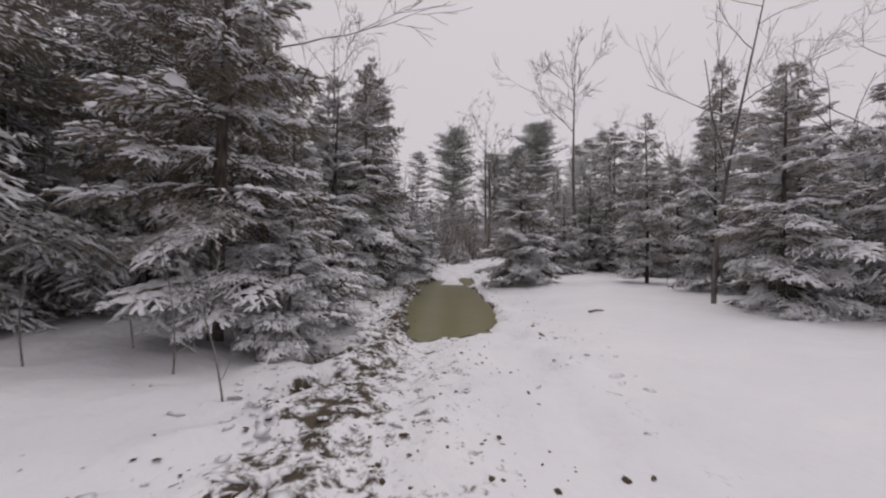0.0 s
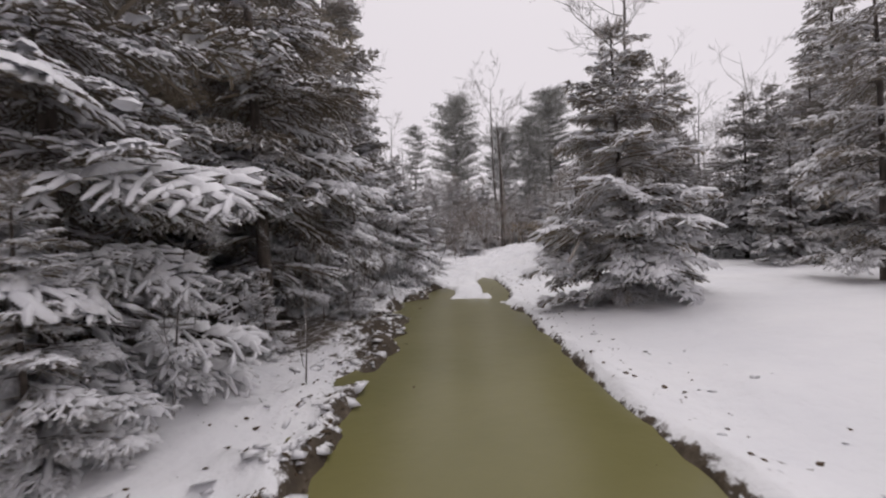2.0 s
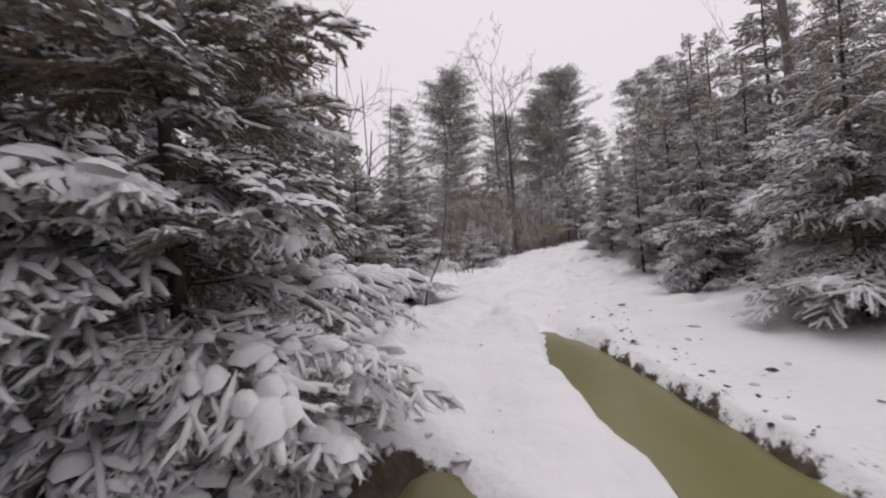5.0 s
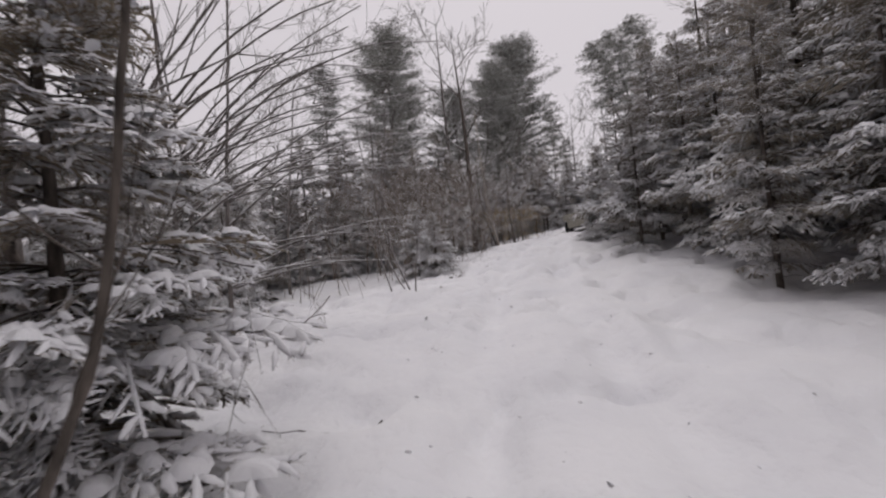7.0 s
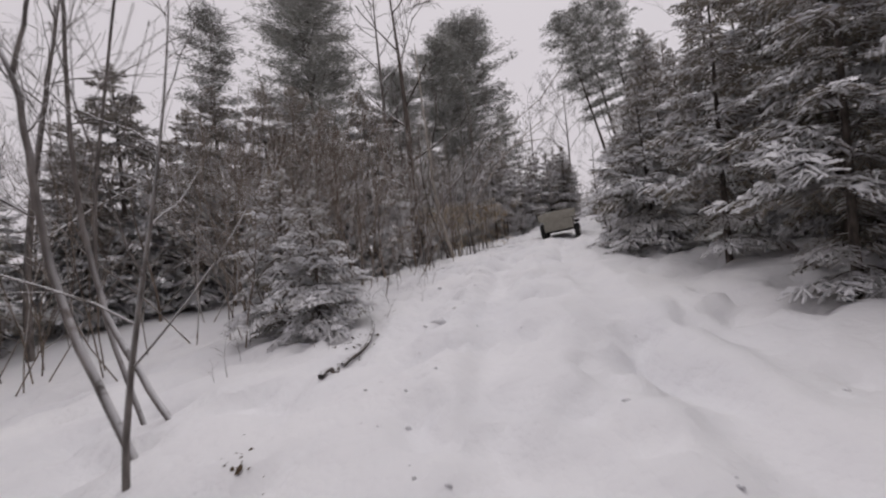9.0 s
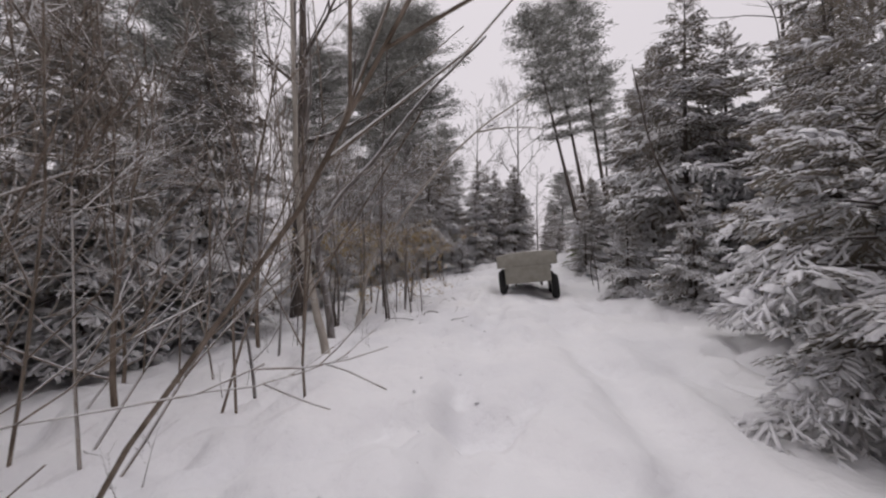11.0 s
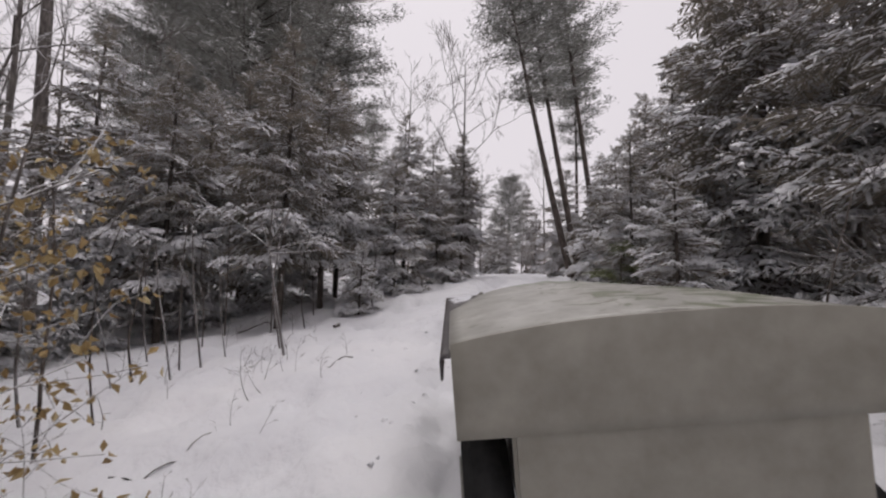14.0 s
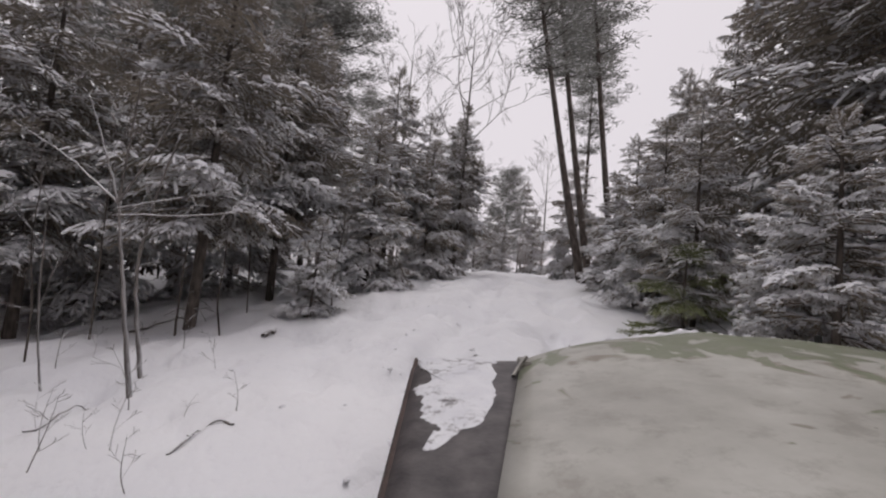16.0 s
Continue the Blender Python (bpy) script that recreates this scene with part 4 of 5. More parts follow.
for i, (kind, x, y, s) in enumerate((
        ("fir_high", 12.4, 61.3, 0.78), ("fir_high", 10.2, 62.6, 0.74), ("fir_high", 14.0, 63.6, 0.82), ("fir_low", 14.1, 60.8, 0.6),
        ("spruce_low", 15.8, 62.6, 0.8), ("fir_high", 17.1, 64.3, 0.72), ("fir_high", 19.6, 66.4, 0.7), ("spruce", 21.6, 67.2, 0.6), ("fir_wood", 24.5, 71.0, 0.7), ("fir_high", 15.2, 65.8, 0.9),
        ("spruce_low", 9.0, 62.4, 0.5), ("fir_low", 8.2, 61.2, 0.55), ("spruce_low", 7.6, 62.0, 0.9), ("spruce_low", 9.4, 66.0, 1.1),
        ("fir_high", 12.2, 66.4, 0.9), ("fir_high", 20.4, 65.3, 0.72), ("spruce_low", 18.3, 63.9, 0.8), ("fir_high", 22.2, 68.0, 0.75), ("fir_mid", 11.0, 64.4, 0.95), ("fir_high", 8.8, 63.8, 0.85), ("fir_mid", 13.4, 65.6, 1.1), ("spruce_low", 6.6, 58.5, 1.0))):
    plant(kind, x, y, 47 * i, s)
plant("fir_near_low", 16.4, 54.8, 0, 0.64)
for i, (kind, x, y, s) in enumerate((
        ("fir_thin", 18.6, 56.7, 0.5), ("fir_thin", 17.4, 52.6, 1.0), ("spruce_low", 19.9, 57.9, 0.75), ("spruce_low", 22.0, 59.7, 0.8),
        ("spruce_low", 25.2, 62.2, 0.8), ("fir_thin", 22.4, 57.6, 0.85), ("fir_mid", 21.8, 55.6, 1.4), ("fir_mid", 24.4, 59.6, 0.95), ("fir_mid", 16.2, 49.4, 1.0), ("spruce", 14.8, 46.8, 0.85), ("fir_thin", 13.6, 44.4, 0.95),
        ("spruce_low", 17.2, 47.6, 1.2), ("fir_mid", 19.8, 54.8, 1.15), ("fir_thin", 18.8, 53.4, 0.85), ("spruce_low", 27.5, 65.5, 1.1))):
    plant(kind, x, y, 61 * i, s)
plant("fir_high", 15.3, 50.0, 30, 0.92)
for i, (kind, x, y, k) in enumerate((("fir_low", 13.8, 50.7, 0.75), ("fir_low", 15.3, 51.9, 0.75), ("spruce_low", 15.9, 50.6, 0.6), ("fir_low", 13.2, 48.4, 0.8), ("spruce_low", 17.2, 55.2, 0.5))):
    plant(kind, x, y, 71 * i, k)
plant("sapling_b", 14.3, 52.1, 20, 0.7)
plant("green_bush", 17.9, 56.5, 0, 0.85)
for i, (x, y) in enumerate(((24.3, 62.6), (26.2, 63.6), (28.0, 63.6))):
    plant("pine_slim", x, y, 3 * i, 0.9 + 0.05 * i, (-8.0 + i, -11.5 + 2 * i))
# bent and leaning stems
stem_tree("birch_tree", 5.8, 48.9, 25, [(-0.2, 0.8), (-0.42, 1.7), (-0.52, 3.8), (-0.62, 7.5)], 0.062, BARK_BIRCH, "pale-barked birch leaning slightly over the snow", "birch tree", 7, seed=1)
stem_tree("sapling", 6.07, 50.2, 27, [(-0.1, 0.7), (-0.31, 1.6), (-0.2, 1.8), (0.06, 2.45), (0.67, 3.05), (1.57, 4.2), (2.7, 5.3)], 0.07, BARK_GREY,
          "crooked grey sapling arching towards the trail", twigs=5, forks=[[(-0.31, 1.6), (-0.62, 3.05), (-0.39, 4.3), (-0.5, 6.0)]], seed=2)
stem_tree("sapling", 7.0, 52.6, 29, [(0.14, 0.7), (0.31, 1.4), (0.41, 1.65), (1.24, 2.8), (2.1, 3.9), (3.1, 4.8), (4.2, 5.5)], 0.055, BARK_BIRCH,
          "pale stem bent low across the trail's edge", twigs=4, forks=[[(2.9, 4.6), (3.6, 4.7), (4.4, 4.65)]], seed=3)
stem_tree("sapling", -1.78, 31.5, 5, [(-0.36, 0.7), (-0.62, 1.5), (-0.8, 2.05), (-0.94, 2.6), (-0.65, 3.6), (-0.5, 5.0)], 0.055, BARK, "dark leaning trunk among the firs", twigs=5, seed=4)
stem_tree("sapling", -0.78, 30.75, 5, [(-0.18, 0.5), (-0.72, 0.97), (-1.4, 1.4), (-2.1, 1.9)], 0.035, BARK, "dark crooked stem slanting out of the snow", twigs=5, seed=5, reach=0.35)
stem_tree("sapling", -0.93, 29.6, 3, [(0.09, 0.5), (0.46, 1.15), (0.66, 2.3), (0.78, 3.6), (0.7, 5.0)], 0.022, BARK, "thin dark sapling leaning over the snow", twigs=6, seed=6)
stem_tree("sapling", 0.68, 39.2, 14, [(-0.48, 1.24), (-0.55, 2.2), (-0.6, 2.9), (-0.99, 3.5), (-1.1, 5.0)], 0.03, BARK_GREY, "slender leafless sapling curving up out of the snow", twigs=4, forks=[[(-0.6, 2.8), (-0.35, 3.6), (-0.2, 5.0)]], seed=7)
stem_tree("sapling", 0.55, 40.1, 14, [(-0.55, 1.0), (-0.7, 2.3), (-0.58, 4.6), (-0.6, 6.0)], 0.03, BARK_GREY, "slender leafless sapling curving up out of the snow", twigs=5, seed=8)
stem_tree("sapling", 0.18, 40.5, 14, [(-0.4, 1.4), (-0.33, 2.4), (0.2, 4.9), (0.3, 6.0)], 0.025, BARK_GREY, "slender leafless sapling curving up out of the snow", twigs=6, seed=9)
stem_tree("bare_tree", 3.5, 23.0, 2, [(0.6, 0.6), (1.1, 1.6), (1.3, 2.4), (1.7, 4.0)], 0.06, BARK_BIRCH, "pale leaning trunk with snow along its upper side", "bare tree", 4, seed=10)
stem_tree("sapling", 11.85, 58.1, 35, [(-0.14, 0.6), (-0.28, 1.3), (-0.33, 1.6)], 0.021, BARK_GREY, "forked sapling with snow lining its spreading limbs", twigs=2,
          forks=[[(-0.33, 1.55), (-0.8, 1.9), (-1.3, 2.15)], [(-0.33, 1.55), (-0.5, 2.0), (-0.7, 2.45)], [(-0.33, 1.55), (-0.3, 2.1), (-0.28, 2.65)],
                 [(-0.33, 1.55), (-0.05, 2.1), (0.15, 2.6)], [(-0.33, 1.5), (0.2, 1.65), (0.6, 1.75)], [(-0.33, 1.45), (0.3, 1.5), (0.85, 1.6)]], seed=11, reach=0.3)
stem_tree("sapling", 11.9, 58.6, 35, [(-0.12, 0.5), (-0.2, 1.0), (-0.1, 1.7), (0.05, 2.3)], 0.02, BARK_GREY, "thin sapling with snow on its twigs", twigs=5, seed=12, reach=0.3)
stem_tree("sapling", 13.7, 48.3, 25, [(-0.3, 1.0), (-0.8, 2.2), (-1.35, 3.4), (-1.7, 5.2)], 0.04, BARK, "dark trunk leaning in front of a snowy fir", "sapling", twigs=5, seed=15)
stem_tree("sapling", 6.5, 52.3, 29, [(-0.25, 0.9), (-0.6, 2.0), (-0.85, 3.6), (-0.8, 6.0)], 0.05, BARK, "dark curving sapling in the snow", twigs=6, seed=13)
stem_tree("sapling", 7.55, 51.9, 29, [(-0.1, 0.9), (-0.15, 2.0), (-0.1, 4.0), (0.0, 6.5)], 0.03, BARK, "straight thin sapling in the snow", twigs=6, seed=14)

def sweeping_limbs(rng, k):
    """Long level limbs of a leafless tree, most of them towards the light over the clearing."""
    out = []
    for _ in range(15):
        z, reach, rise = rng.uniform(0.8, 4.2), rng.uniform(2.4, 4.8) * k, rng.uniform(0.05, 0.5)
        sign = 1 if rng.random() < 0.75 else -0.7
        out.append([(0.1, z), (sign * reach * 0.3, z + reach * rise * 0.5), (sign * reach * 0.65, z + reach * rise * 0.85), (sign * reach, z + reach * (rise - rng.uniform(0.0, 0.12)))])
    return out


for i, (x, y, k) in enumerate(((-2.9, 36.2, 1.0), (-3.3, 35.2, 0.85), (-3.9, 37.0, 1.1), (-3.6, 34.2, 0.9))):
    stem_tree("bare_tree", x, y, 9 + 4 * i, [(0.08 * k, 1.5), (0.2, 3.2 * k), (0.45 - 0.3 * i, 5.5), (0.7 - 0.6 * i, 8.5)], 0.05, BARK_GREY, "leafless tree with long snow-lined limbs sweeping over the clearing",
              "bare tree", 3, sweeping_limbs(np.random.default_rng(60 + i), k), seed=50 + i, reach=0.8, turn=0.25 - 0.25 * i)

for i, (x, y, k) in enumerate(((10.9, 59.8, 1.0), (10.6, 59.1, 1.3), (10.1, 58.4, 0.9), (12.2, 61.0, 1.5), (13.2, 61.4, 1.3), (12.7, 60.2, 0.8), (11.3, 60.6, 1.2), (14.6, 61.2, 1.0), (9.9, 57.2, 1.1),
                               (8.0, 52.6, 1.3), (7.4, 53.4, 1.6), (6.2, 51.3, 1.2), (5.6, 51.6, 1.4), (13.6, 50.9, 1.2), (14.9, 52.9, 1.0), (9.6, 56.6, 1.3))):
    stem_tree("sapling", x, y, 35, [(-0.06 * (i % 3), 0.6 * k), (-0.12 + 0.05 * (i % 4), 1.2 * k), (-0.1 + 0.08 * (i % 5), 2.0 * k)], 0.011 + 0.002 * (i % 4), BARK,
              "thin dark leafless sapling standing in the snow", twigs=3 + i % 3, seed=80 + i, reach=0.25)

# far crowns above the woods
for i, (kind, x, y, s) in enumerate((
        ("pine", 1.0, 67, 0.98), ("pine", 18.5, 81, 1.2), ("pine", 9.4, 80, 0.9), ("pine_slim", 33, 69, 0.9), ("spruce", 23, 33, 1.9),
        ("tree_tall", 6.8, 69, 1.1), ("tree_crowned", 10.5, 32.0, 0.88), ("tree_tall", 26, 73, 0.7), ("tree_tall", 23.5, 76, 0.65),
        ("pine", 12.5, 71.5, 0.85), ("pine_slim", -5, 63, 0.9), ("tree_tall", -7, 16, 0.8), ("tree_tall", -9, 30, 0.8),
        ("tree_mid", -5.6, 28.5, 1.0), ("fir_wood", 13.2, 22.5, 0.8), ("fir_wood", 12.0, 25.5, 0.8), ("fir_wood", 10.4, 28.6, 0.8), ("fir_wood", 14.6, 27.5, 0.9), ("tree_mid_b", 6.6, 9.6, 0.75), ("tree_mid_b", 9.6, 8.4, 0.8))):
    plant(kind, x, y, 77 * i, s)

# the end of the visible trail
for i, (kind, x, y, s) in enumerate((("pine", 43, 86, 0.55), ("fir_wood", 38, 82, 0.7), ("fir_wood", 42, 81, 0.8), ("spruce_wood", 36.5, 79.5, 0.8), ("fir_wood", 46, 92, 1.1),
                                     ("fir_wood_tall", 50, 90, 1.0), ("tree_tall", 37, 84, 0.55), ("tree_fine", 39, 80, 1.0), ("tree_tall", 40, 78, 0.5), ("thicket", 37, 77.5, 1.0), ("thicket", 40, 83, 1.2))):
    plant(kind, x, y, 50 * i, s)

# the woods on both sides, and the far edge all round
rng_woods = np.random.default_rng(77)


def scatter(count, low, high, x0, x1, y0, y1, gap, pick, size=(0.75, 1.2)):
    done = tries = 0
    while done < count and tries < 9000:
        tries += 1
        x, y = rng_woods.uniform(x0, x1), rng_woods.uniform(y0, y1)
        d, _ = trail_frame(np.array(x), np.array(y))
        d = float(d)
        if not low < abs(d) < high:
            continue
        if -12 < x < 3 and 31 < y < 50 and d < 0 and abs(d) < 8.8:
            continue
        if min((x - a) ** 2 + (y - b) ** 2 for a, b in spots) < gap * gap:
            continue
        kind = pick[int(rng_woods.integers(len(pick)))]
        if y > 49 and d < -3 and x < 9 and "wood" in kind:
            kind = "tree_fine" if rng_woods.random() < 0.7 else "tree_mid_b"
        if -26 < x < 13 and y > 52 and ("pine" in kind or "wood" in kind):
            kind = ("tree_fine", "tree_mid_b", "thicket")[int(rng_woods.integers(3))]
        turn, grow = rng_woods.uniform(0, 360), rng_woods.uniform(*size)
        done += 1
        if y < 9.5 and abs(d) < 7.5 and x < 0:
            continue
        plant(kind, x, y, turn, grow, group="trees of the woods")


scatter(34, 5.2, 11, -13, 0, 1, 33, 1.7, ["fir_wood", "spruce_wood", "fir_wood", "tree_fine", "fir_wood_tall"])
scatter(34, 10.5, 18, 1, 22, 6, 33, 1.8, ["spruce_wood", "fir_wood", "spruce_wood", "thicket", "tree_fine"], (0.65, 0.95))
scatter(44, 8.0, 15, 4, 46, 30, 82, 1.8, ["fir_wood", "spruce_wood", "tree_fine", "tree_mid", "thicket", "sapling"], (0.7, 1.05))
for i, (x, y, s) in enumerate(((1.2, 44.6, 0.9), (0.0, 46.4, 1.1), (3.0, 47.4, 1.2), (1.4, 48.2, 1.2))):
    plant("thicket", x, y, 83 * i, s)
scatter(56, 8.8, 24, -24, 8, 34, 70, 1.6, ["spruce_wood", "tree_fine", "thicket", "fir_wood", "tree_mid_b", "thicket", "spruce_wood"], (0.7, 1.0))
scatter(40, 11, 24, -28, 52, -2, 105, 2.2, ["fir_wood", "thicket", "tree_mid", "tree_fine", "spruce_wood"], (0.8, 1.15))
scatter(42, 20, 60, -60, 80, -10, 130, 3.2, ["pine", "tree_tall", "tree_mid", "fir_wood_tall", "pine_slim", "thicket"], (0.6, 0.9))
scatter(130, 13, 70, -45, 75, 56, 135, 2.2, ["fir_wood", "thicket", "tree_fine", "tree_mid", "fir_wood_tall", "tree_mid_b", "thicket", "pine_slim"], (0.8, 1.25))
scatter(60, 11, 45, -45, 45, 4, 60, 2.2, ["fir_wood", "thicket", "tree_fine", "tree_mid", "fir_wood_tall", "tree_mid_b"], (0.8, 1.2))
scatter(16, 3.0, 30, -25, 25, -35, -3, 2.5, ["fir_wood", "tree_mid"])

# ---- the off-road truck's nose, where it comes to rest ----
def grid_sheet(rows, thick, mat, name, parent, label=""):
    """A bent sheet with thickness from a grid of points."""
    bm = bmesh.new()
    vs = [[bm.verts.new(p) for p in row] for row in rows]
    for a, b in zip(vs[:-1], vs[1:]):
        for i in range(len(a) - 1):
            bm.faces.new((a[i], a[i + 1], b[i + 1], b[i]))
    bmesh.ops.recalc_face_normals(bm, faces=bm.faces[:])
    bmesh.ops.solidify(bm, geom=bm.faces[:], thickness=thick)
    return bm_part(name, bm, mat, parent, label, True)


def box_bm(x0, x1, y0, y1, z0, z1, bevel=0.01):
    bm = bmesh.new()
    bmesh.ops.create_cube(bm, size=1)
    for v in bm.verts:
        v.co = ((x0 + x1) / 2 + v.co.x * (x1 - x0), (y0 + y1) / 2 + v.co.y * (y1 - y0), (z0 + z1) / 2 + v.co.z * (z1 - z0))
    bmesh.ops.bevel(bm, geom=bm.edges[:], offset=bevel, segments=2, affect="EDGES")
    return bm


def inner_edge(y):
    return max(0.079 + (y - 0.543) * 0.244, -0.055)


def wheel_height(m, x, y):
    """How high, in the truck's own axes, a wheel of 0.37 m stands on the ground."""
    p = m @ Vector((x, y, -1.0))
    for _ in range(4):
        low = float(ground_z(np.array(p.x), np.array(p.y)))
        p = p + Vector((0, 0, low + 0.35 - p.z))
    return (m.inverted() @ p).z


def truck():
    root = new("off_road_truck")
    root.matrix_world = look((11.927, 54.052, 3.11), (13.082, 55.682, 3.213), 5.7) @ Matrix.Rotation(radians(-90), 4, "X")
    mid = 0.83
    rows = []
    for y in np.linspace(-1.0, 1.30, 26):
        e = inner_edge(y)
        drop = 0.03 * max(0, (y - 1.12) / 0.18) ** 2
        row = []
        for u in np.linspace(-1, 1, 31):
            x = mid + u * (mid - e)
            crown = 0.065 * (1 - abs(u) ** 2.6) + 0.012 * math.exp(-(u / 0.12) ** 2)
            row.append((x, y + 0.05 * (1 - u * u), -0.338 + crown - drop + 0.02 * min(1.3, 1.3 - y)))
        rows.append(row)
    hood = grid_sheet(rows, -0.012, PAINT, "hood", root, "hood in sand, green and brown camouflage paint")
    for side in (-1, 1):
        rows = []
        for y in np.linspace(-1.0, 1.30, 18):
            e = inner_edge(y)
            a, b = -0.085, e + 0.015
            row = []
            for u in np.linspace(0, 1, 9):
                x = a + (b - a) * u
                z = -0.352 - 0.03 * max(0, (y - 1.24) / 0.06) - 0.012 * max(0, 1 - u / 0.12)
                row.append((x if side < 0 else 2 * mid - x, y, z))
            rows.append([(row[0][0], y, row[0][2] - 0.07)] + row)
        fender = grid_sheet(rows, 0.01, FENDER_BLACK, "fender", root, "flat black fender with worn paint")
        x = -0.086 if side < 0 else 2 * mid + 0.086
        bm_part("fender_edge", box_bm(x - 0.006, x + 0.006, -1.0, 1.27, -0.37, -0.352, 0.003), RUST, fender, "rusty rolled edge")
        for back in (0.72, -0.66):
            hub = wheel_height(root.matrix_world, 0.06 if side < 0 else 2 * mid - 0.06, back)
            bm = bmesh.new()
            bmesh.ops.create_cone(bm, cap_ends=True, segments=40, radius1=0.37, radius2=0.37, depth=0.2)
            bmesh.ops.bevel(bm, geom=[ed for ed in bm.edges if len(ed.link_faces) == 2 and ed.calc_face_angle(0) > 1], offset=0.04, segments=3, affect="EDGES")
            bmesh.ops.rotate(bm, verts=bm.verts, matrix=Matrix.Rotation(radians(90), 3, "Y"))
            bmesh.ops.translate(bm, verts=bm.verts, vec=(0.06 if side < 0 else 2 * mid - 0.06, back, hub))
            wheel = bm_part("wheel", bm, RUBBER, root, "black off-road tyre", True)
            bm = bmesh.new()
            bmesh.ops.create_cone(bm, cap_ends=True, segments=24, radius1=0.2, radius2=0.17, depth=0.215)
            bmesh.ops.rotate(bm, verts=bm.verts, matrix=Matrix.Rotation(radians(90), 3, "Y"))
            bmesh.ops.translate(bm, verts=bm.verts, vec=(0.055 if side < 0 else 2 * mid - 0.055, back, hub))
            bm_part("rim", bm, STEEL, wheel)
    bm_part("bulkhead", box_bm(0.16, 2 * mid - 0.16, -1.0, -0.96, -1.16, -0.62, 0.015), SAND, root)
    bm_part("body", box_bm(0.2, 2 * mid - 0.2, -0.95, 1.26, -1.12, -0.375, 0.03), SAND, root)
    rows = []
    for z in (-0.66, -0.6, -0.5, -0.345):
        lip = z > -0.4
        rows.append([(mid + u * (mid + 0.05), -1.012, -0.30 + 0.065 * (1 - abs(u) ** 2.6) if lip else z) for u in np.linspace(-1, 1, 25)])
    grid_sheet(rows, 0.03, SAND, "firewall", root, "sand-painted cowl behind the hood")
    for x in (0.42, 2 * mid - 0.48):
        bm_part("frame_rail", box_bm(x, x + 0.06, -1.0, 1.38, -1.26, -1.16, 0.008), FENDER_BLACK, root)
    bm_part("axle", box_bm(0.1, 2 * mid - 0.1, 0.68, 0.76, -1.3, -1.2, 0.02), FENDER_BLACK, root)
    bm_part("grille", box_bm(0.30, 2 * mid - 0.30, 1.262, 1.31, -0.86, -0.40, 0.012), PAINT, root)
    bm_part("bumper", box_bm(-0.05, 2 * mid + 0.05, 1.36, 1.46, -0.98, -0.84, 0.015), FENDER_BLACK, root, "black steel bumper")
    # the hood's side catch
    e = inner_edge(1.16)
    catch = bm_part("hood_catch", box_bm(e - 0.012, e + 0.022, 1.10, 1.16, -0.338, -0.318, 0.004), STEEL, root, "dull steel hood catch")
    v, f = tube([(e - 0.045, 1.03, -0.335), (e - 0.02, 1.08, -0.322), (e + 0.01, 1.13, -0.312)], [0.006, 0.006, 0.006], 6)
    part("lever", mesh_from("lever", v, f, STEEL, True), catch)
    # a nub on the hood
    bm = bmesh.new()
    bmesh.ops.create_cone(bm, cap_ends=True, segments=16, radius1=0.012, radius2=0.009, depth=0.05)
    bmesh.ops.translate(bm, verts=bm.verts, vec=(1.13, 1.18, -0.285))
    bm_part("hood_stop", bm, RUBBER, root)
    return tagged(root, "camouflage-painted off-road truck with black fenders and melting snow", "truck", kind="thing")


truck_root = truck()


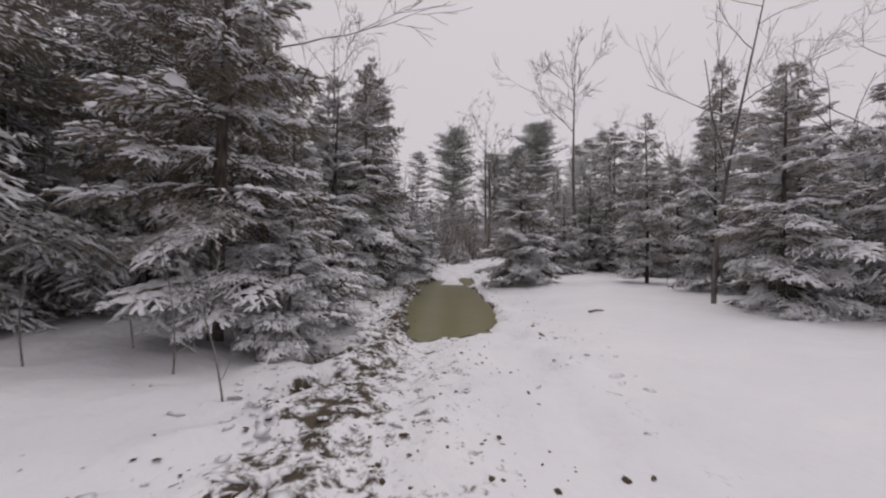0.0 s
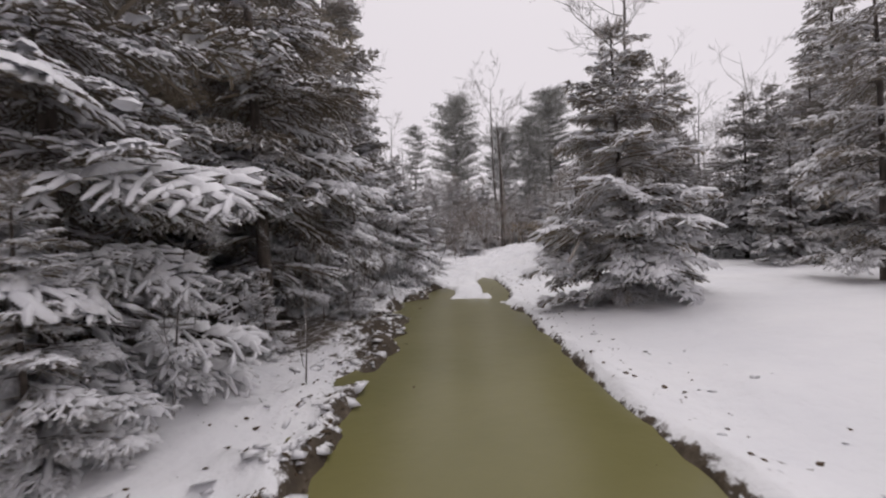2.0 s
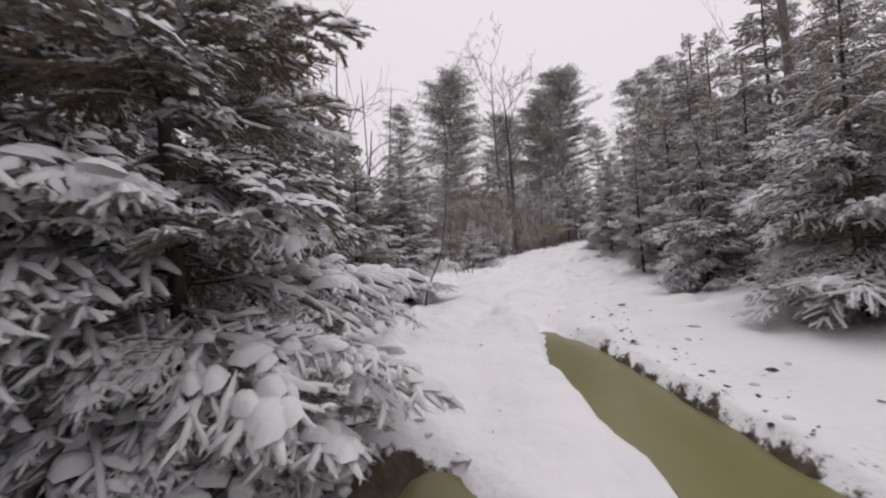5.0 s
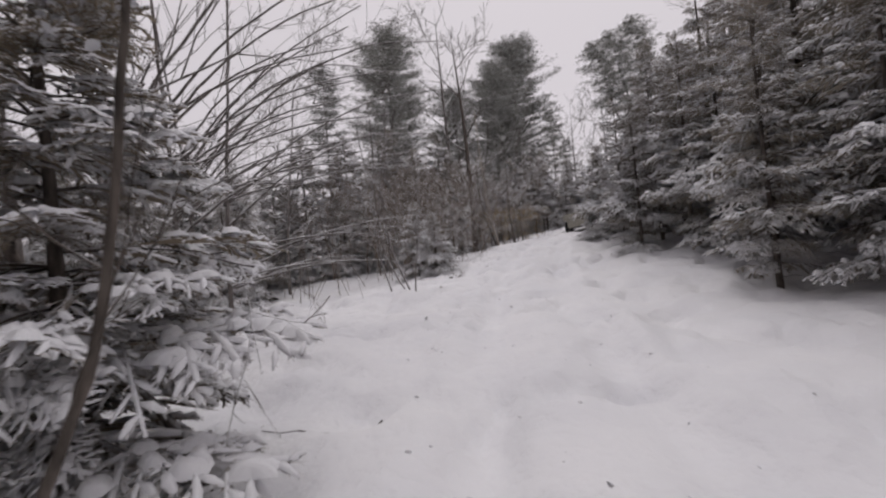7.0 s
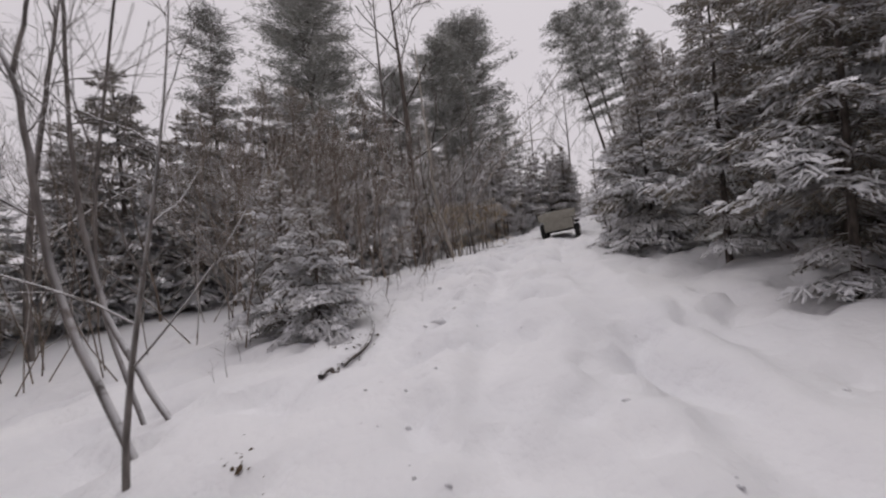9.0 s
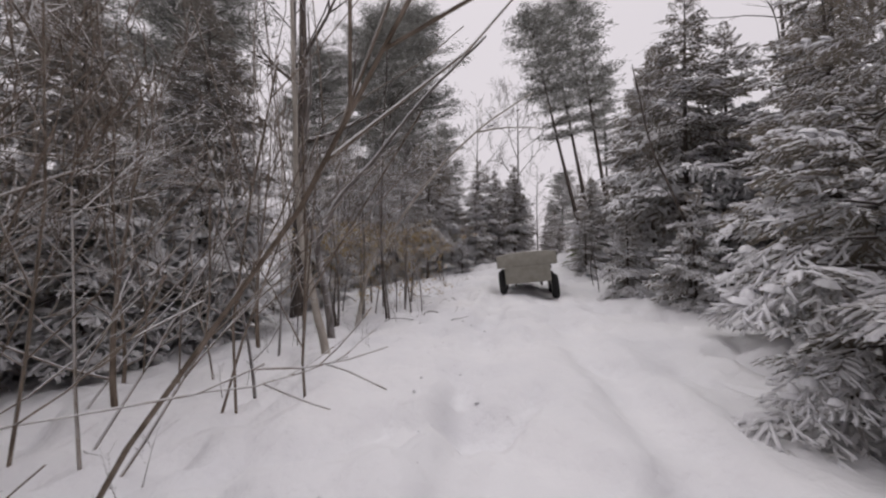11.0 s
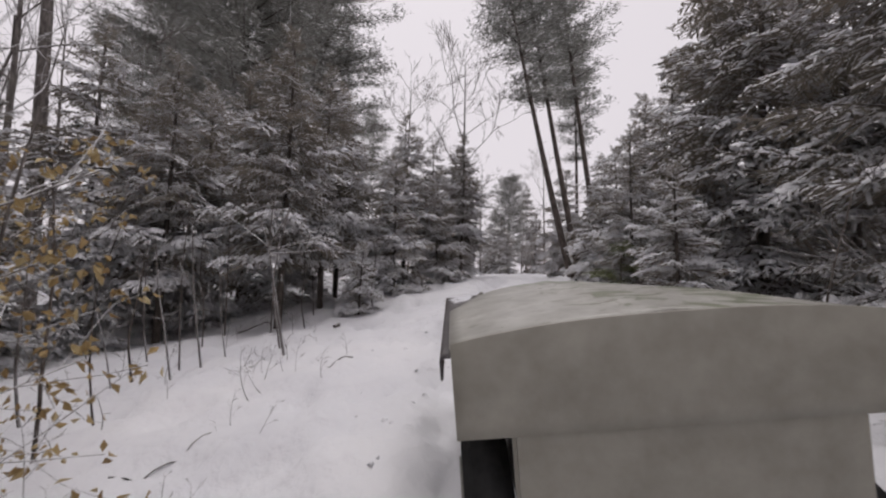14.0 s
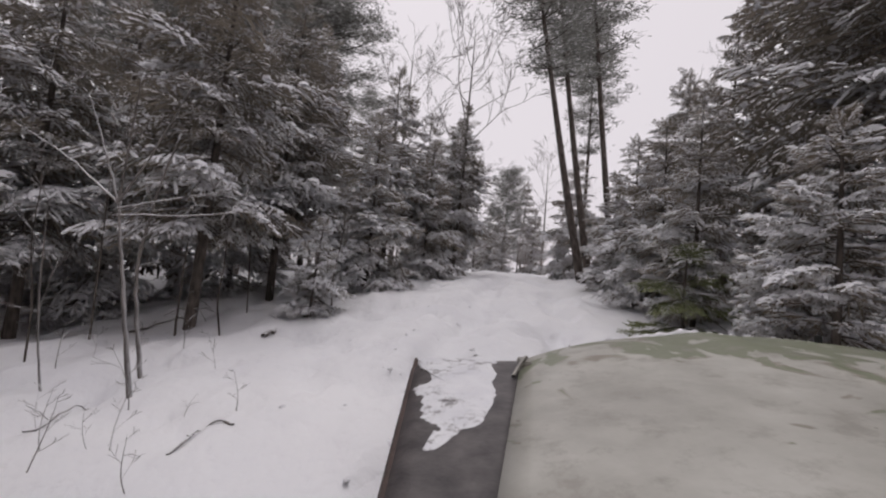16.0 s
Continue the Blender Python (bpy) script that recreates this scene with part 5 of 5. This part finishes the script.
def fender_snow():
    """A melting patch of snow on the flat fender: its outline in the truck's own axes."""
    outline = [(-0.078, 1.262), (0.01, 1.272), (0.115, 1.268), (0.172, 1.23), (0.139, 0.94), (0.112, 0.80), (0.082, 0.725), (0.058, 0.69), (0.03, 0.665),
               (0.008, 0.635), (-0.012, 0.605), (-0.034, 0.585), (-0.046, 0.62), (-0.04, 0.69), (-0.048, 0.76), (-0.062, 0.82), (-0.058, 0.90), (-0.072, 0.98), (-0.05, 1.05), (-0.07, 1.15)]
    per, rings = 8, 14
    rim = []
    for p, q in zip(outline, outline[1:] + outline[:1]):
        for k in range(per):
            u = k / per
            u = u * u * (3 - 2 * u)
            x, y = p[0] + (q[0] - p[0]) * u, p[1] + (q[1] - p[1]) * u
            jag = 0.013 * float(fractal(np.array(x), np.array(y), 45.0, 3))
            rim.append((max(x + jag, -0.08), min(y + jag, 1.275)))
    n = len(rim)
    cx, cy = 0.035, 0.93
    v, f = [(cx, cy, 0.016)], []
    for r in range(1, rings + 1):
        k = r / rings
        for x0, y0 in rim:
            x, y = cx + (x0 - cx) * k, cy + (y0 - cy) * k
            lump = 0.007 * float(fractal(np.array(x), np.array(y), 16.0, 3))
            v.append((x, y, (0.015 + lump) * (1 - k**3) ** 0.5 + (-0.003 if r == rings else 0)))
    for i in range(n):
        f.append((0, 1 + i, 1 + (i + 1) % n))
    for r in range(rings - 1):
        for i in range(n):
            a, b = 1 + r * n + i, 1 + r * n + (i + 1) % n
            f += [(a, a + n, b + n), (a, b + n, b)]
    ob = new("snow_patch", mesh_from("snow_patch", [(p[0], p[1], p[2] - 0.352) for p in v], f, MELT, True))
    ob.matrix_world = truck_root.matrix_world.copy()
    tagged(ob, "thin melting patch of wet snow on the black fender", "snow patch", kind="thing")
    # a thin line of snow along the hood's front edge
    rng = np.random.default_rng(3)
    u = np.linspace(-0.72, 0.85, 60)
    e = inner_edge(1.3)
    line = np.stack([0.83 + u * (0.83 - e), 1.285 + 0.05 * (1 - u * u), -0.338 + 0.065 * (1 - np.abs(u) ** 2.6) + 0.012 * np.exp(-(u / 0.12) ** 2) - 0.03 + 0.004], -1)
    g = Geo()
    g.add(*tube(line, np.abs(0.011 + 0.004 * rng.normal(size=60)) * np.sin(np.linspace(0.15, 3.0, 60)) ** 0.5, 6))
    ob = new("snow_patch", mesh_from("snow_patch", *g.arrays(), SNOW, True))
    ob.matrix_world = truck_root.matrix_world.copy()
    tagged(ob, "narrow line of snow along the hood's front edge", "snow patch", kind="thing")


fender_snow()

# ---- small things on the snow ----
rng_small = np.random.default_rng(31)


def scatter_chips(name, count, pick, size, flat, mat, label, category):
    """Many small uneven lumps or slabs lying on the ground, joined."""
    g = Geo()
    base = np.array([(1, 0, 0), (0.3, 0.95, 0), (-0.8, 0.6, 0), (-0.8, -0.6, 0), (0.3, -0.95, 0), (0, 0, 1.0)], float)
    faces = [(0, 1, 5), (1, 2, 5), (2, 3, 5), (3, 4, 5), (4, 0, 5), (2, 1, 0), (3, 2, 0), (4, 3, 0)]
    for _ in range(count):
        x, y = pick()
        z = float(ground_z(np.array(x), np.array(y)))
        if mat is SNOW and z < 0.0:
            continue
        s = size * rng_small.lognormal(0, 0.45)
        v = base * rng_small.uniform(0.6, 1.3, base.shape) * np.array([s, s * rng_small.uniform(0.45, 1.0), s * flat])
        m = np.array(Euler((rng_small.normal() * 0.25, rng_small.normal() * 0.25, rng_small.uniform(0, 6.28))).to_matrix())
        g.add(v @ m.T + [x, y, max(z, -0.03) - 0.15 * s * flat], faces)
    return tagged(new(name, mesh_from(name, *g.arrays(), mat, mat is SNOW)), label, category, kind="stuff")


def by_trail(y0, y1, d0, spread):
    def pick():
        y = rng_small.uniform(y0, y1)
        x = float(np.interp(y, TRAIL[:, 1], TRAIL[:, 0])) + d0 + rng_small.normal() * spread
        return x, y
    return pick


scatter_chips("leaf_litter", 2600, by_trail(1.0, 22, -1.5, 0.42), 0.017, 0.25, LITTER, "dark wet leaves and bark scraps on churned snow", "leaf litter")
scatter_chips("leaf_litter", 260, by_trail(6, 27, 1.55, 0.3), 0.024, 0.3, LITTER, "dark wet leaves along the flooded rut", "leaf litter")
scatter_chips("leaf_litter", 500, by_trail(2, 9, -0.3, 0.6), 0.014, 0.25, LITTER, "dark wet leaves on the muddy hump", "leaf litter")
scatter_chips("snow_clods", 1500, by_trail(1.0, 24, -1.5, 0.45), 0.05, 0.3, SNOW, "broken lumps of churned snow and ice", "snow clods")
scatter_chips("snow_clods", 260, by_trail(4, 28, 1.5, 0.4), 0.035, 0.6, SNOW, "broken lumps of churned snow beside the water", "snow clods")
scatter_chips("snow_clods", 80, by_trail(22, 34, 0.0, 1.2), 0.028, 0.6, SNOW, "small lumps of thrown snow on the trail", "snow clods")

def around(x0, y0, spread):
    def pick():
        return x0 + rng_small.normal() * spread, y0 + rng_small.normal() * spread * 1.6
    return pick


scatter_chips("leaf_litter", 40, around(2.25, 41.3, 0.14), 0.022, 0.4, LITTER, "dark earth bared in a broken rut", "bare earth")
scatter_chips("leaf_litter", 25, around(1.5, 38.6, 0.12), 0.016, 0.4, LITTER, "dark earth bared in a footprint", "bare earth")
scatter_chips("snow_clods", 200, by_trail(30, 60, -1.5, 0.5), 0.026, 0.7, SNOW, "lumps of snow shoved to the trail's edge", "snow clods")
scatter_chips("snow_clods", 110, by_trail(30, 60, 0.5, 1.0), 0.02, 0.6, SNOW, "small lumps of snow thrown up in the tracks", "snow clods")


for i in range(190):
    zone = i % 3
    if zone == 0:
        x, y = rng_small.uniform(8.5, 12.5), rng_small.uniform(54.5, 60)
    elif zone == 1:
        x, y = rng_small.uniform(4.5, 8.5), rng_small.uniform(48.5, 54)
    else:
        x, y = rng_small.uniform(0.5, 4.5), rng_small.uniform(41, 46.5)
    d, _ = trail_frame(np.array(x), np.array(y))
    if abs(float(d)) > 2.2:
        plant("stalk", x, y, rng_small.uniform(0, 360), rng_small.uniform(0.4, 1.2), (rng_small.normal() * 14, rng_small.normal() * 14), group="dry weed stalks")


def fallen_stick(x, y, turn, length, radius, bend, label="thin fallen branch lying on the snow"):
    u = np.linspace(-0.5, 0.5, 9)
    a = radians(turn)
    px, py = x + u * length * math.cos(a) - bend * (u * 2) ** 2 * math.sin(a), y + u * length * math.sin(a) + bend * (u * 2) ** 2 * math.cos(a)
    pz = ground_z(px, py) + radius + 0.10 * np.sin(np.pi * (u + 0.5)) * length * 0.3
    g = Geo()
    g.add(*tube(np.stack([px, py, pz], -1) - [x, y, 0], radius * np.linspace(1.1, 0.5, 9), 5))
    ob = new("fallen_branch", mesh_from("fallen_branch", *g.arrays(), BARK, True))
    ob.matrix_world = Matrix.Translation((x, y, 0))
    return tagged(ob, label, "branch", "fallen branches", "thing")


fallen_stick(-0.25, 31.6, 170, 1.0, 0.010, 0.12)
fallen_stick(7.45, 51.2, 115, 1.3, 0.010, 0.05)
fallen_stick(8.9, 51.0, 60, 0.5, 0.006, 0.03)
fallen_stick(8.6, 50.2, 20, 0.5, 0.007, 0.06)
fallen_stick(9.7, 53.0, 35, 1.2, 0.006, 0.08)
fallen_stick(2.42, 41.4, 72, 1.5, 0.032, 0.12, "dark earthy edge of a broken snow bank")
fallen_stick(2.0, 40.3, 80, 0.8, 0.03, 0.04, "dark earthy edge of a broken snow bank")
fallen_stick(12.2, 57.0, 62, 0.4, 0.008, 0.03)
fallen_stick(12.35, 57.15, 125, 0.4, 0.008, 0.04)
fallen_stick(11.5, 57.9, 60, 0.55, 0.006, 0.05)
fallen_stick(12.05, 61.9, 30, 0.9, 0.02, 0.03)
fallen_stick(8.23, 51.1, 150, 0.45, 0.014, 0.05)
fallen_stick(10.4, 53.9, 140, 0.5, 0.012, 0.03)
fallen_stick(6.6, 31.9, 60, 0.9, 0.014, 0.03)
fallen_stick(-1.2, 17.0, 30, 0.7, 0.022, 0.05, "wet dark branch at the water's edge")
fallen_stick(-1.9, 10.5, 120, 1.6, 0.035, 0.1, "wet dark log half sunk in churned snow")
fallen_stick(3.4, 8.6, 10, 0.35, 0.03, 0.02)
fallen_stick(13.3, 60.0, 60, 0.5, 0.035, 0.02, "short broken stub poking out of a snow mound")

# dead leaves still hanging on a low shrub by the firs
plant("beech", -1.75, 8.0, 30, 0.28, label="low shrub holding rust-brown dead leaves")
# low leafless brush at the edge of the firs
for i, (x, y, s) in enumerate(((-1.75, 3.3, 0.5), (-2.6, 3.9, 0.55), (-3.4, 4.4, 0.6), (-3.9, 3.7, 0.5), (-2.1, 4.6, 0.45), (-1.7, 13.2, 0.5), (-2.0, 16.2, 0.6), (-1.6, 18.8, 0.5), (-2.4, 12.2, 0.6))):
    plant("sapling_b", x, y, 61 * i, 0.42 * s / 0.5, (12 - 6 * (i % 4), 8 * (i % 3) - 8))
# sticks and seedlings in the last clearing
fallen_stick(9.75, 55.6, 150, 0.8, 0.008, 0.12)
fallen_stick(10.5, 55.9, 20, 0.7, 0.008, 0.08)
for i, (x, y, k) in enumerate(((9.9, 58.4, 1.3), (10.5, 58.0, 1.5), (10.85, 58.5, 1.6), (11.2, 58.95, 1.4), (10.2, 59.6, 1.4), (9.3, 57.6, 1.5))):
    stem_tree("sapling", x, y, 35, [(-0.12, 0.35 * k), (-0.3 + 0.04 * i, 0.75 * k), (-0.42 + 0.07 * i, 1.25 * k)], 0.010 + 0.003 * (i % 3), BARK_GREY,
              "thin grey leafless sapling leaning in the snow", twigs=4, seed=120 + i, reach=0.3)
